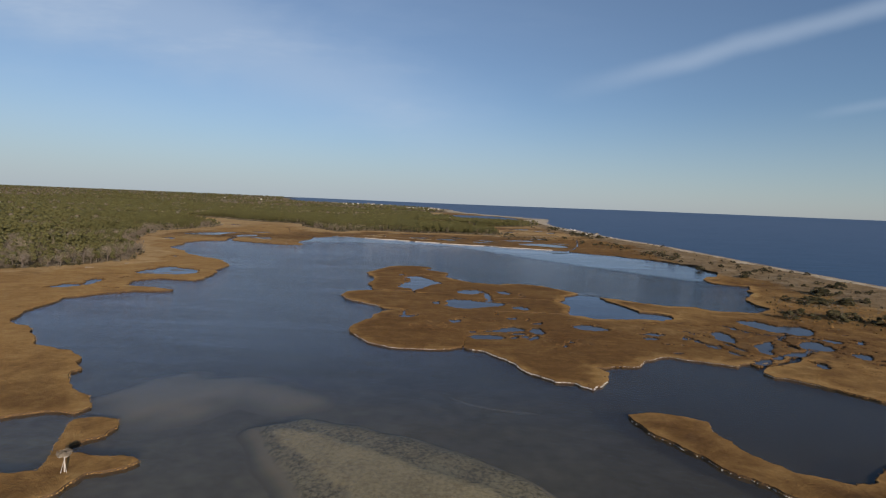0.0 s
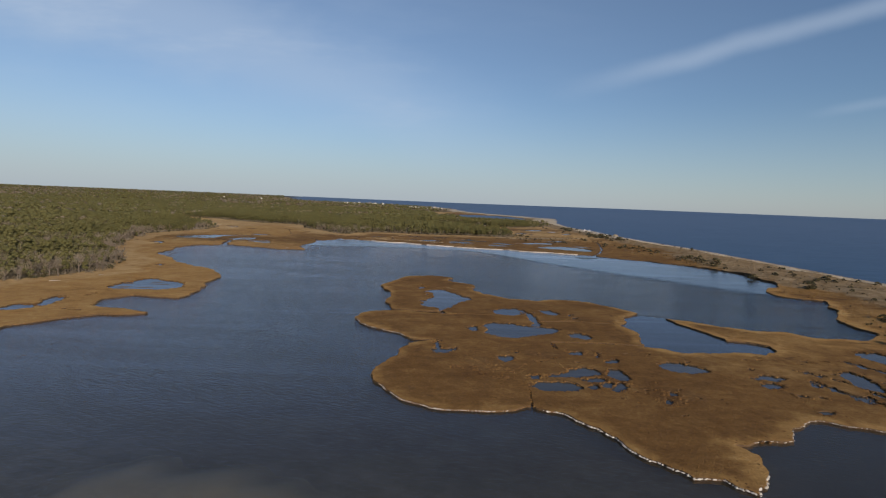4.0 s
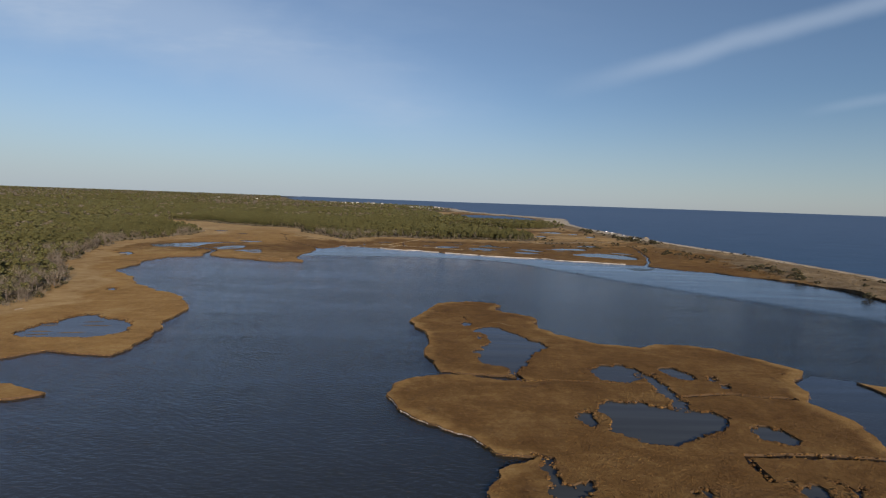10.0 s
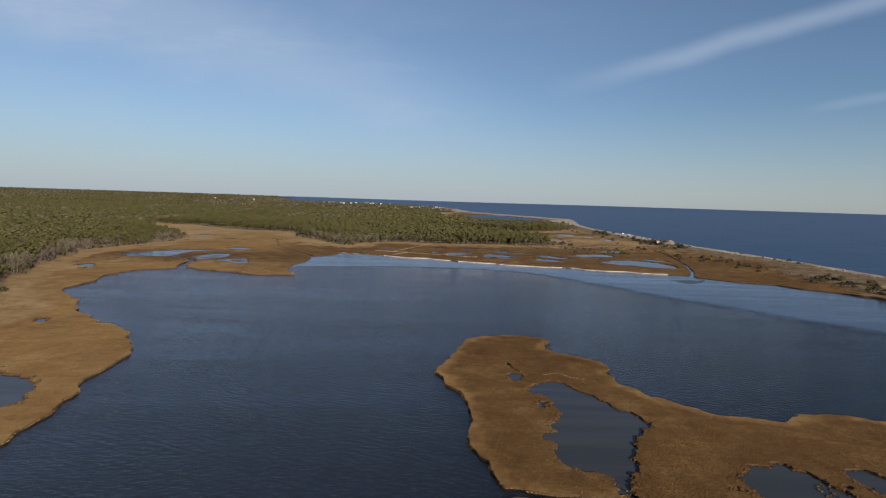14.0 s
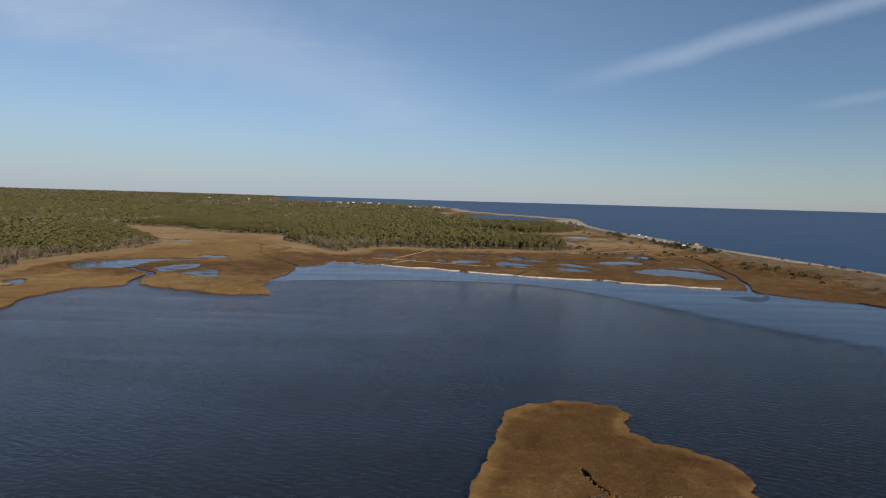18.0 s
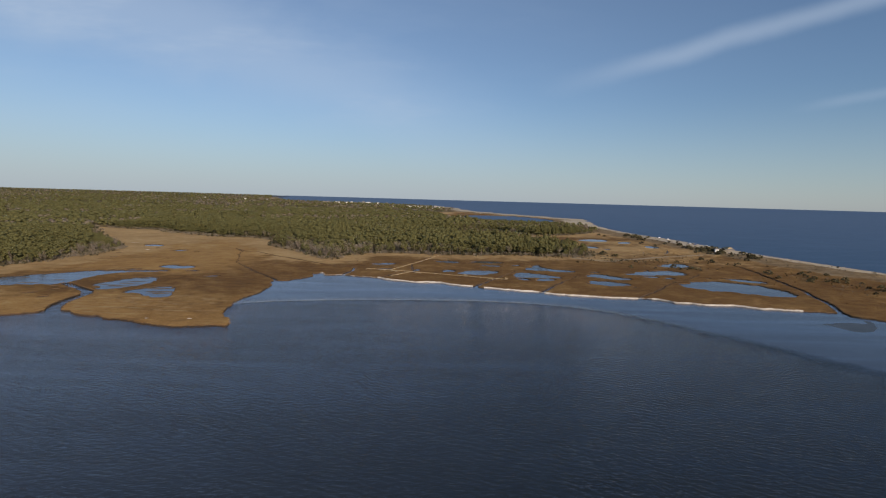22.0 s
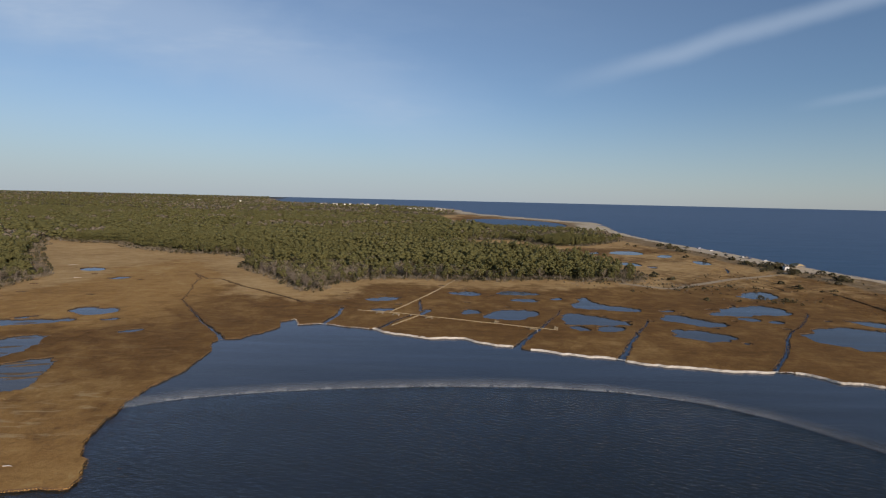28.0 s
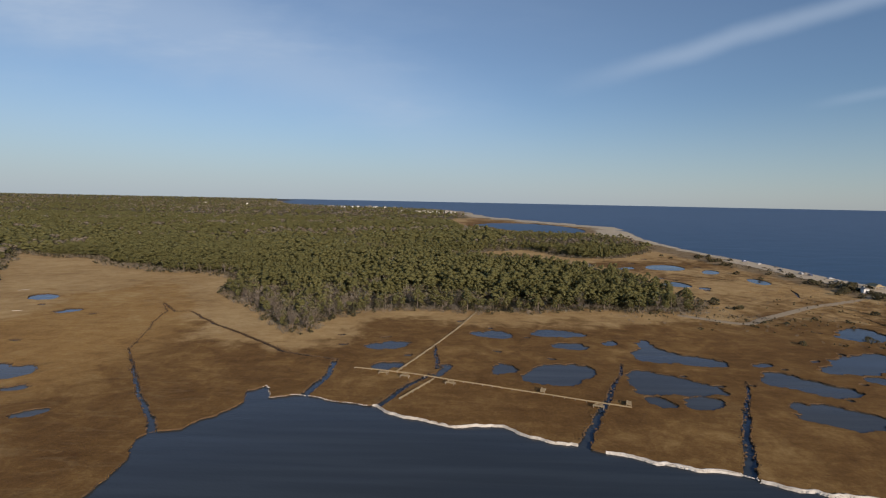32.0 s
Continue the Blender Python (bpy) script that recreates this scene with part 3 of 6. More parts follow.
EAST_PONDS = [
    [(46.6, 176.6), (50.5, 178.9), (53.2, 178.5), (55.6, 176.8), (57.6, 174.8), (59.1, 172.4), (56.3, 170.2), (52.2, 169.8), (48.6, 170.3), (46.5, 172.1)], [(67.4, 165.3), (71.4, 164.4), (71.7, 162.2), (67.4, 159.9), (66, 161.5)],
    [(113.9, 194.2), (120.6, 198.2), (124.8, 194.2), (127, 189), (134.3, 190.4), (139, 189.4), (134.5, 178.8), (129.7, 174.5), (124.7, 174.5), (122.1, 176.9), (117, 181.7), (114.6, 188)],
    [(93.6, 174), (98.6, 177.9), (99.1, 173.3), (98.7, 167.4), (94.9, 160.1), (93.8, 161.9), (91.6, 162.9), (92.8, 168.7)],
]
EAST_POOLS = [
    [(85.6, 157.5), (89.6, 159.3), (85.6, 152.5), (84.3, 153.6)], [(100.6, 159.6), (105.9, 163.7), (109.9, 165.6), (108, 160.7), (101.3, 153.6), (101.5, 150.7), (98.4, 148.3), (97.3, 151.2)],
    [(116.7, 163.3), (123.5, 168.6), (126.6, 166.7), (126.3, 160.1), (123.8, 156.1), (118.3, 155.1), (115.8, 155.9), (114.4, 157.8)], [(128, 155.5), (130.9, 154.7), (132.1, 151.9), (128, 147), (124.3, 147.6)],
    [(142, 171.8), (145.1, 170.8), (140.2, 165.3), (137.4, 165.6)], [(106.9, 144.3), (109.3, 143), (110, 138.6), (106.7, 135.8), (104.8, 138)], [(80.6, 166.9), (82.5, 167.5), (81.8, 163.5), (79.1, 162.2)],
]
WEST_PONDS = [
    [(-155, 254), (-155.6, 262.1), (-153.3, 268), (-153.2, 276.3), (-150.2, 280.7), (-142.1, 274.9), (-135.2, 272.6), (-128.8, 268.2), (-125.5, 260.2), (-128.2, 254.8), (-132.7, 252.1), (-138.6, 252), (-145.4, 251.8), (-149.3, 250.2)],
    [(-155, 217), (-161, 227), (-158, 234), (-152, 224), (-151, 213)], [(-164, 208), (-162, 218), (-155, 218), (-153, 212), (-160, 206)], [(-173, 322), (-173, 329), (-167, 321)],
]
NORTHWEST_PONDS = [
    [(-262, 508), (-252, 525), (-245.4, 531.3), (-237, 539.3), (-226, 545), (-210, 545.5), (-200.8, 550.2), (-196.3, 544.8), (-204.5, 539.4), (-215, 536.6), (-220.6, 530.5), (-223, 521), (-223.4, 513), (-221.5, 501), (-231, 497), (-245, 492)],
    [(-201.1, 490.2), (-207.8, 500.5), (-208.2, 506.4), (-206.1, 510.9), (-204.3, 517.8), (-200.9, 522.9), (-195.9, 526), (-188.8, 518.4), (-187.3, 510.9), (-187.3, 502.7), (-190.8, 495.7), (-193.4, 490.9), (-197.6, 488.8)],
    [(-184.9, 483.4), (-186.1, 489.1), (-184.1, 491.9), (-181.2, 496.6), (-175.7, 501), (-171.6, 500.4), (-168, 493.5), (-165.1, 485.3), (-162.3, 479.3), (-162.8, 475.6), (-167.1, 475.2), (-172.9, 478.4), (-178.6, 484), (-181.7, 482.9)],
]
NORTHWEST_POOLS = [
    [(-284.6, 672.9), (-284.1, 683.2), (-270.9, 678.6), (-266.3, 667.3), (-273.7, 664.6)], [(-250, 450), (-246, 457), (-235, 445), (-235, 431)], [(-247, 640), (-244, 648), (-235, 647), (-239, 638)],
    [(-211.7, 561.5), (-210.4, 568.7), (-206, 569), (-201.2, 565.4), (-196.4, 569), (-190.3, 561.2), (-193.4, 555.9), (-198.8, 553.5), (-206.4, 557.3)], [(-173, 531), (-170, 534.5), (-166, 536), (-165, 533), (-170, 529)],
    [(-223, 546), (-215, 549.4), (-216, 552.6), (-222, 549)], [(-190, 548), (-186, 552), (-182, 550), (-186, 546)],
]
NORTH_PONDS = [
    [(-55.9, 619.1), (-48.6, 622.8), (-41, 622.3), (-36.8, 618.4), (-38.1, 611.2), (-44.5, 610.7), (-50.5, 613.3)], [(-29.4, 618.9), (-23.5, 626.9), (-16.9, 627.4), (-7.5, 622.6), (-4.7, 618.6), (-10.6, 615.1), (-19.2, 615.5), (-25.5, 615.1)],
    [(-25.4, 601.7), (-18.5, 606.8), (-11.4, 606.3), (-9.9, 600.9), (-12.7, 596.4), (-19.3, 597.7)], [(-48.8, 571.7), (-47.1, 580.2), (-44.1, 578.9), (-41, 575.6), (-42, 570.6), (-45.6, 569.9), (-48.2, 567.2)],
    [(-41, 563.9), (-36.7, 572.4), (-32.9, 577.4), (-27.2, 579.9), (-20.9, 580.2), (-16.1, 578.4), (-15.2, 572.2), (-18, 566.9), (-22.4, 564.9), (-23.9, 560.6), (-30.2, 559.1), (-36.7, 560)], [(-2.6, 607.8), (2.2, 612), (3.5, 608.3), (0.9, 603.4), (-2.7, 603.2)],
]
NORTH_POOLS = [
    [(2.7, 587.6), (9.9, 602.2), (15.2, 613.9), (17, 612.1), (16.5, 602.7), (19.2, 595.9), (27.5, 591.5), (34, 588.7), (34.6, 583.4), (29.5, 579.5), (17, 582.4), (5.8, 584)],
    [(-6.6, 567.5), (-3.2, 574.2), (0.8, 575.8), (4.8, 572.7), (11.1, 568.5), (15.2, 564.4), (20.9, 557.1), (14.3, 554.4), (6.8, 554), (-2.5, 554), (-8, 553.6), (-8.4, 558.5)],
    [(-8, 550.4), (-4.3, 552.9), (-2.1, 551.8), (-1.7, 548.2), (-0.1, 545.8), (-3.3, 544.2), (-6.2, 545.6)], [(3.8, 551), (7.3, 552.7), (12.6, 552.4), (14.4, 549.9), (12.6, 545.9), (7.7, 543.8), (3.3, 543.6), (2.1, 545.9)],
    [(42.4, 583.9), (48.2, 586.5), (50.3, 584.3), (46.3, 581.2), (41.9, 580.9)],
]
NORTHEAST_PONDS = [
    [(36.8, 569.8), (42.7, 576.8), (47.3, 575.7), (51.3, 570.6), (55.1, 565.8), (61.1, 558), (56.2, 555), (50.1, 554.2), (44.4, 558.3), (39.1, 562), (35.2, 563.6)],
    [(28, 540.1), (32.6, 548.8), (36.1, 550.9), (36.6, 547.5), (41, 550.1), (44.8, 547.8), (49.2, 544.2), (52, 541.1), (51.6, 536.7), (45.4, 533.5), (38.7, 532.1), (35, 534.8), (30.8, 537.1)],
    [(62.2, 577.8), (70.7, 585.5), (82.2, 595.6), (91.5, 598.7), (100.2, 601), (104.1, 597), (106.4, 591.4), (104.8, 582.3), (97.5, 578.4), (88.6, 577.9), (75.5, 574.6), (64.3, 574.6)],
    [(76, 540), (95, 557), (117, 556), (130, 541), (128, 518), (118, 511), (104, 517), (89, 526)],
]
NORTHEAST_POOLS = [
    [(49.6, 531.7), (52.4, 532.2), (53.5, 530.3), (50, 529.4)], [(72.8, 573), (78.2, 573.2), (80.4, 570.2), (79.8, 567), (73.7, 565.5), (70.9, 568.5)], [(80.8, 565.8), (85.6, 569.2), (88.1, 566.2), (86.4, 563.2), (81.8, 562)],
    [(104.3, 628.6), (118.9, 641.3), (127.9, 642), (128.5, 633.7), (124, 622.5), (114.3, 615.7), (107.3, 618.3), (102.8, 621)], [(115, 573), (129, 570), (141, 562), (134, 553), (122, 559)],
    [(-88.7, 571.5), (-88.4, 576.3), (-83.5, 578.8), (-78.7, 578.3), (-78.9, 573.4), (-83.6, 570.9)], [(-69, 565), (-67, 577), (-62, 577), (-66, 565)], [(-95.3, 597.1), (-89.6, 602.9), (-82.8, 604.3), (-76.8, 602.8), (-79.8, 596.4), (-86.1, 592.6), (-93, 593.8)],
]
FAR_PONDS = [
    [(104.5, 839.5), (117.1, 866.1), (139, 874), (144.9, 853.5), (133.9, 832.3), (115.5, 829.7)], [(83.8, 756.9), (95.3, 774.7), (102.7, 767.2), (102.6, 748.9), (91, 745.1)], [(146, 826.7), (159.2, 843.7), (163.8, 832.9), (152.4, 813.5), (142.3, 812.1)],
    [(158.5, 785.6), (167.5, 795.9), (172, 784.4), (166.5, 766.8), (154.9, 762.8)], [(66, 776.8), (76, 793.3), (79.8, 787.6), (74.2, 772.1)], [(79.5, 839.7), (97.2, 854.5), (96.6, 838.3), (80.8, 828.4)], [(53.7, 856.1), (65.5, 871.2), (66, 853.8), (55.7, 844)],
    [(104.8, 749.2), (112, 747.5), (109.4, 740), (102, 739.1)], [(30, 874), (44, 869), (48, 858), (38, 852)],
    [(-8, 1562), (60, 1662), (141, 1650), (200, 1540), (212, 1445), (190, 1330), (142, 1300), (73, 1330), (20, 1448)],
]
PONDS = TIP_PONDS + HEAD_PONDS + HEAD_POOLS + BROKEN_POOL + EAST_PONDS + EAST_POOLS + WEST_PONDS + NORTHWEST_PONDS + NORTHWEST_POOLS + NORTH_PONDS + NORTH_POOLS + NORTHEAST_PONDS + NORTHEAST_POOLS + FAR_PONDS
DITCHES = [
    ([(-187, 438), (-189, 450), (-192.9, 457.5), (-194.8, 465), (-196.2, 473), (-196.6, 479), (-200.5, 485), (-211.4, 493.5), (-222, 503)], 5.2, 4.6), ([(-131, 519), (-133, 524), (-146, 542), (-163, 566), (-178, 588)], 2.2, 0.72),
    ([(-104, 541), (-104, 548), (-102, 579)], 2.9, 2.4), ([(-101, 580), (-111, 583), (-123, 588), (-139, 603), (-185, 647), (-192, 646), (-208, 665)], 1.8, 0.86),
    ([(-86, 534), (-82.7, 541), (-78, 552.4), (-73.2, 561), (-69, 567.5)], 2.4, 2.2), ([(-67, 572), (-68, 599)], 1.8, 1.1), ([(-35, 514), (-33, 521), (-26.5, 533.5), (-17.9, 550), (-7.6, 570.7), (-3.7, 581.2)], 3.4, 1.0),
    ([(-7, 501), (-2.4, 509), (4.7, 521.5), (15, 539.5), (30.3, 566.4)], 3.2, 0.9), ([(38, 494), (42, 502), (66, 531), (79, 548), (112, 584)], 1.8, 0.94), ([(114, 469), (118, 479), (138, 526), (151, 572), (167, 642)], 3.1, 2.2),
    ([(167, 642), (158, 668), (152.8, 691), (150.7, 717), (164, 744)], 1.5, 1.1), ([(-16, 193), (-13.6, 192), (-13.6, 190)], 1.1, 1.0), ([(-23.6, 294.2), (-22.4, 289.3), (-20.8, 286.4)], 0.9, 0.8), ([(-13, 234), (-11.5, 228)], 1.6, 1.4), ([(-177, 587), (-191, 625.6), (-196.3, 647), (-207, 663)], 0.45, 0.5),
    ([(7, 143), (8, 154)], 0.34, 0.29), ([(50, 222), (36, 224), (22, 221)], 1.8, 1.5), ([(51, 194), (40, 195), (22, 194.5), (21.1, 191), (21, 186)], 1.8, 1.6), ([(-13, 229), (5, 229), (19, 229.6)], 0.6, 0.4),
    ([(145.8, 678), (145.3, 659), (141.5, 643)], 1.4, 1.2), ([(10, 867), (60, 840), (150, 780)], 1.2, 1.2), ([(40, 905), (30, 870)], 1.1, 0.86),
]
BOARDS = [[(-94, 571), (-77, 567), (-59, 560), (-14, 543)], [(-80, 568), (-70, 594), (-60, 622), (-49, 658)], [(-77, 546), (-68, 562)]]
ROAD = [(50, 661), (64, 650), (77, 643), (90, 655), (139, 689), (178, 709), (205, 724)]


def small_pools(cx, cy, rx, ry, count, big, seed):
    """Little uneven puddles strewn over a wet stretch of marsh."""
    r = random.Random(seed)
    out = []
    for _ in range(count):
        x, y, a = r.gauss(cx, rx), r.gauss(cy, ry), r.uniform(-0.6, 0.6)
        w, h = big * r.uniform(0.5, 1.6), big * r.uniform(0.3, 0.8)
        spot = np.array([(x, y)])
        if not inside(spot, MAIN_LAND)[0] or distance(spot, MAIN_LAND)[0] < 1.6 * w or any(inside(spot, p)[0] or distance(spot, p)[0] < 1.3 * w for p in PONDS + out):
            continue
        c, s = math.cos(a), math.sin(a)
        ring = [(w * math.cos(k) * r.uniform(0.6, 1.2), h * math.sin(k) * r.uniform(0.6, 1.2)) for k in np.linspace(0, 6.28, 8)[:-1]]
        out.append([(x + c * p - s * q, y + s * p + c * q) for p, q in ring])
    return out


PONDS += [[(36.8, 236.4), (38.6, 236.1), (37.4, 233.2), (35, 232.2)], [(36.7, 230), (40, 231.5), (37.3, 227.5), (35.9, 227.4)], [(65.5, 168), (72.5, 170.8), (77.1, 169.1), (74.4, 166.6), (69.6, 166.4)]]
PONDS += [channel([(88.5, 138.6), (96.4, 144.5), (108.3, 151), (116.8, 156)], 3.6, 2.8), channel([(82, 168), (84, 160), (87.7, 152.4), (89.4, 146)], 1.3, 1.6), channel([(83.2, 175.7), (90, 170), (91.5, 162), (92.3, 157.2), (94, 151)], 1.6, 1.4),
    channel([(104.4, 186.3), (109.7, 176.2), (118.5, 172.8), (127.6, 170.3), (137.4, 167.3)], 1.8, 2.4), channel([(124, 178), (117, 171), (113, 164), (112.6, 156)], 1.8, 1.4), channel([(20, 237), (21.3, 231), (21, 224.3), (20.3, 214)], 2.4, 2.6)]
LARGE_PONDS = len(PONDS)
for spec in ((0, 169, 5, 4, 26, 0.55, 1), (39, 153, 5, 5, 34, 0.6, 2), (24, 180, 14, 5, 16, 0.9, 14), (108, 162, 20, 14, 46, 1.5, 3), (135, 162, 10, 12, 20, 1.6, 15), (75, 180, 12, 5, 10, 1.0, 4), (25, 237, 14, 5, 10, 1.0, 5), (-60, 600, 30, 14, 12, 1.6, 6), (20, 560, 30, 20, 10, 1.4, 7),
        (90, 580, 25, 20, 12, 1.8, 8), (-230, 480, 18, 14, 14, 2.0, 9), (-250, 640, 30, 20, 10, 2.2, 10), (60, 830, 50, 40, 22, 4.0, 11), (130, 870, 25, 40, 14, 4.0, 12), (-150, 225, 10, 10, 6, 1.2, 13)):
    PONDS += small_pools(*spec)


def lift(points):
    """Rise of the far ground and sea towards the horizon, 3 km off and more."""
    far = np.hypot(points[:, 0], points[:, 1] - 200)
    return 26.0 * np.clip((far - 2600) / 2400, 0, 1.06) ** 1.6


def coast_x(y):
    return np.interp(y, [c[1] for c in COAST[:15]], [c[0] for c in COAST[:15]])


def land_masks(points):
    """How far each place is wooded, straw-covered, dune or beach."""
    wood = np.where(inside(points, FOREST), 1, -1) * distance(points, FOREST)
    bend = waves(points, 45, 3)
    back = coast_x(points[:, 1]) - points[:, 0]
    back = np.where(points[:, 1] > 1560, distance(points, COAST[13:], False), back)
    wide = np.where(points[:, 1] < 520, 74, 46) + 10 * bend + np.where(points[:, 1] > 1300, 40, 0)
    dune = step(back, wide + 22, wide - 10)
    shelf = np.where((points[:, 1] > 1230) & (points[:, 1] < 2300), 55, 0)
    beach = step(back, 26 + 5 * bend + shelf, 16 + 4 * bend + 0.6 * shelf) * np.where(points[:, 1] > 600, 1.0, 0.55 + 0.45 * (bend > 0.2))
    straw = step(wood + 10 * bend, np.where(points[:, 1] < 520, -30, -46), -12) * np.where(points[:, 1] < 480, 0.62, np.where((points[:, 0] > -112) & (points[:, 1] < 760), 0.72, 1.0))
    straw = np.maximum(straw, (0.52 + 0.25 * waves(points, 50, 33)) * step(points[:, 1] + 30 * bend, 600, 640) * step(back, 235, 120))
    meadow = step(np.hypot((points[:, 0] + 360) / 1.3, points[:, 1] - 770) + 30 * bend, 150, 70)
    return wood, dune, beach, np.maximum(straw, meadow), back


def land_height(points):
    wood, dune, beach, straw, back = land_masks(points)
    z = 0.46 + 0.07 * waves(points, 14, 1) + 0.25 * straw * step(wood, -40, 0)
    z += step(wood, -5, 120) * (0.7 + 0.7 * waves(points, 160, 5)) * step(wood, 0, 40)
    z += dune * np.where(points[:, 1] > 600, 0.55, 1.0) * (1.3 + 0.9 * waves(points, 26, 6)) * step(back, 6, 30)
    z -= step(back, 5, -7) * 1.3
    return z + 0.8 * lift(points)


def near_lines(points, lines, reach, closed=True):
    """Distance to the nearest of many lines, up to a reach."""
    best = np.full(len(points), float(reach))
    for line in lines:
        low, high = np.min(line, 0) - reach, np.max(line, 0) + reach
        some = np.nonzero(((points > low) & (points < high)).all(1))[0]
        best[some] = np.minimum(best[some], distance(points[some], line, closed))
    return best


def meadow_tones(points):
    """Where the meadow is golden, dark from damp and painted hummock shade, or beaten flat."""
    x, y = points.T
    shore = near_lines(points, [MAIN_LAND, ISLET, NEST_ISLET], 12)
    soft = waves(points, 40, 41)
    gold = np.where((x > -50) & (x < 50) & (y < 340), 0.0, 0.13) + 0.30 * step(x, 50, 115) * (y < 330) + 0.18 * soft + 0.85 * step(x, -72, -112) * step(y, 505, 425) + 0.05 * step(y, 420, 480) + 0.08 * step(x, -150, -200) + 0.55 * step(shore, 3.6, 1.4) * (y < 420) + 0.85 * step(x + 8 * soft, -150, -205) * step(y, 520, 560)
    wet_shade = 0.35 * step(near_lines(points, PONDS, 8), 3.0, 0.3) * (y < 330) * (x > -50) + 0.45 * step(near_lines(points, PONDS, 8), 5, 0.5) * (y > 330)
    wet_shade = np.maximum(wet_shade, step(near_lines(points, [d[0] for d in DITCHES], 9, False), 7, 1.0) * np.where(y > 480, 0.35, 0.25))
    wet_shade = np.maximum(wet_shade, 0.25 * step(np.hypot((x + 135) / 28, (y - 585) / 45) + 0.3 * soft, 1.1, 0.5))
    # darkened colour among the hummocks, standing in for shade between clods
    for cx, cy, rx, ry in ((22, 162, 15, 10), (0, 169, 9, 8), (40, 153, 9, 8), (20, 182, 18, 5), (112, 162, 30, 24)):
        wet_shade = np.maximum(wet_shade, 0.55 * step(np.hypot((x - cx) / rx, (y - cy) / ry) + 0.35 * waves(points, 9, 43), 1.1, 0.4))
    # broken dark line about 4.6 m in from the shore
    wet_shade = np.maximum(wet_shade, 0.7 * step(np.abs(shore - 4.6), 0.9, 0.2) * (waves(points, 11, 45) > -0.1) * (y < 420) * (x > -50))
    wet_shade = np.maximum(wet_shade, 0.30 * step(np.hypot((x + 178) / 26, (y - 560) / 60) + 0.35 * soft, 1.2, 0.5))
    lodged = step(np.hypot((x + 165) / 38, (y - 462) / 20), 1.1, 0.7) + 0.2 * step(np.hypot((x + 150) / 60, (y - 520) / 60), 1.0, 0.5) + 0.5 * step(y, 640, 660) * step(x, -60, -140)
    return {"gold": np.clip(gold, 0, 1), "wet_shade": np.clip(wet_shade, 0, 1), "lodged": np.clip(lodged, 0, 1)}


# ---- ground: one sheet with the shores, ponds and ditches cut through it ----
from mathutils.geometry import delaunay_2d_cdt

shores = [ragged(MAIN_LAND, True, 1.3, 0.07), ragged(ISLET, True, 0.9, 0.07), ragged(NEST_ISLET, True, 0.9, 0.07)]
pools = [ragged(grown(rounded(p, 1), 0.5 if k < LARGE_PONDS and 145 < p[0][1] < 330 else 0.15 if p[0][1] < 330 else 0.6), True, 0.8 if p[0][1] < 330 else 1.4, 0.21 if p[0][1] < 330 else 0.17) for k, p in enumerate(PONDS)]
cuts = [ragged(channel(ragged(line, False, 6.0, 0.02), a, b), True, 1.6, 0.04) for line, a, b in DITCHES]

spots = []
for x0, x1, y0, y1, gap in ((-50, 175, 105, 325, 2.4), (-200, -60, 60, 450, 3.2), (-330, 320, -40, 700, 4.5), (-700, 340, 700, 1400, 13), (-700, -330, -40, 700, 16), (-2600, 340, 1400, 3000, 60), (-2600, -700, 0, 1400, 45), (-5500, 100, 3000, 5400, 180)):
    gx, gy = np.meshgrid(np.arange(x0, x1, gap), np.arange(y0, y1, gap))
    spots.append(np.stack([gx.ravel(), gy.ravel()], 1) + rng.uniform(-0.38, 0.38, (gx.size, 2)) * gap)
spots = np.concatenate(spots)
corners, edges = [], []
for line in shores + pools + cuts:
    start = len(corners)
    corners += line
    edges += [(start + k, start + (k + 1) % len(line)) for k in range(len(line))]
found = delaunay_2d_cdt([Vector(c) for c in corners + spots.tolist()], edges, [], 0, 1e-4, False)
plan = np.array([tuple(c) for c in found[0]])
tris = np.array([f for f in found[2] if len(f) == 3], np.int32)
middle = plan[tris].mean(1)
solid = inside(middle, shores[0]) | inside(middle, shores[1]) | inside(middle, shores[2])
for line in pools + cuts:
    solid &= ~inside(middle, line)
tris = tris[solid]
d1, d2 = plan[tris[:, 1]] - plan[tris[:, 0]], plan[tris[:, 2]] - plan[tris[:, 0]]
flip = d1[:, 0] * d2[:, 1] - d1[:, 1] * d2[:, 0] < 0
tris[flip] = tris[flip][:, ::-1]
used = np.unique(tris)
renumber = np.full(len(plan), -1)
renumber[used] = np.arange(len(used))
plan, tris = plan[used], renumber[tris].astype(np.int32)
height = land_height(plan)
wood, dune, beach, straw, back = land_masks(plan)
masks = {"straw": straw, "litter": step(wood, -4, 6), "dune": dune, "beach": beach, **meadow_tones(plan)}
# banks: every open edge goes down to the bed
sides = np.concatenate([tris[:, [0, 1]], tris[:, [1, 2]], tris[:, [2, 0]]])
keys = np.sort(sides, 1)
_, first, count = np.unique(keys[:, 0].astype(np.int64) * len(plan) + keys[:, 1], return_index=True, return_counts=True)
rim = sides[first[count == 1]]
rim_ids = np.unique(rim)
upper, low = np.full(len(plan), -1), np.full(len(plan), -1)
upper[rim_ids], low[rim_ids] = len(plan) + np.arange(len(rim_ids)), len(plan) + len(rim_ids) + np.arange(len(rim_ids))
foot = np.c_[plan[rim_ids] + rng.normal(0, 0.08, (len(rim_ids), 2)), np.full(len(rim_ids), -0.6)]
verts = np.concatenate([np.c_[plan, height], np.c_[plan, height][rim_ids], foot])
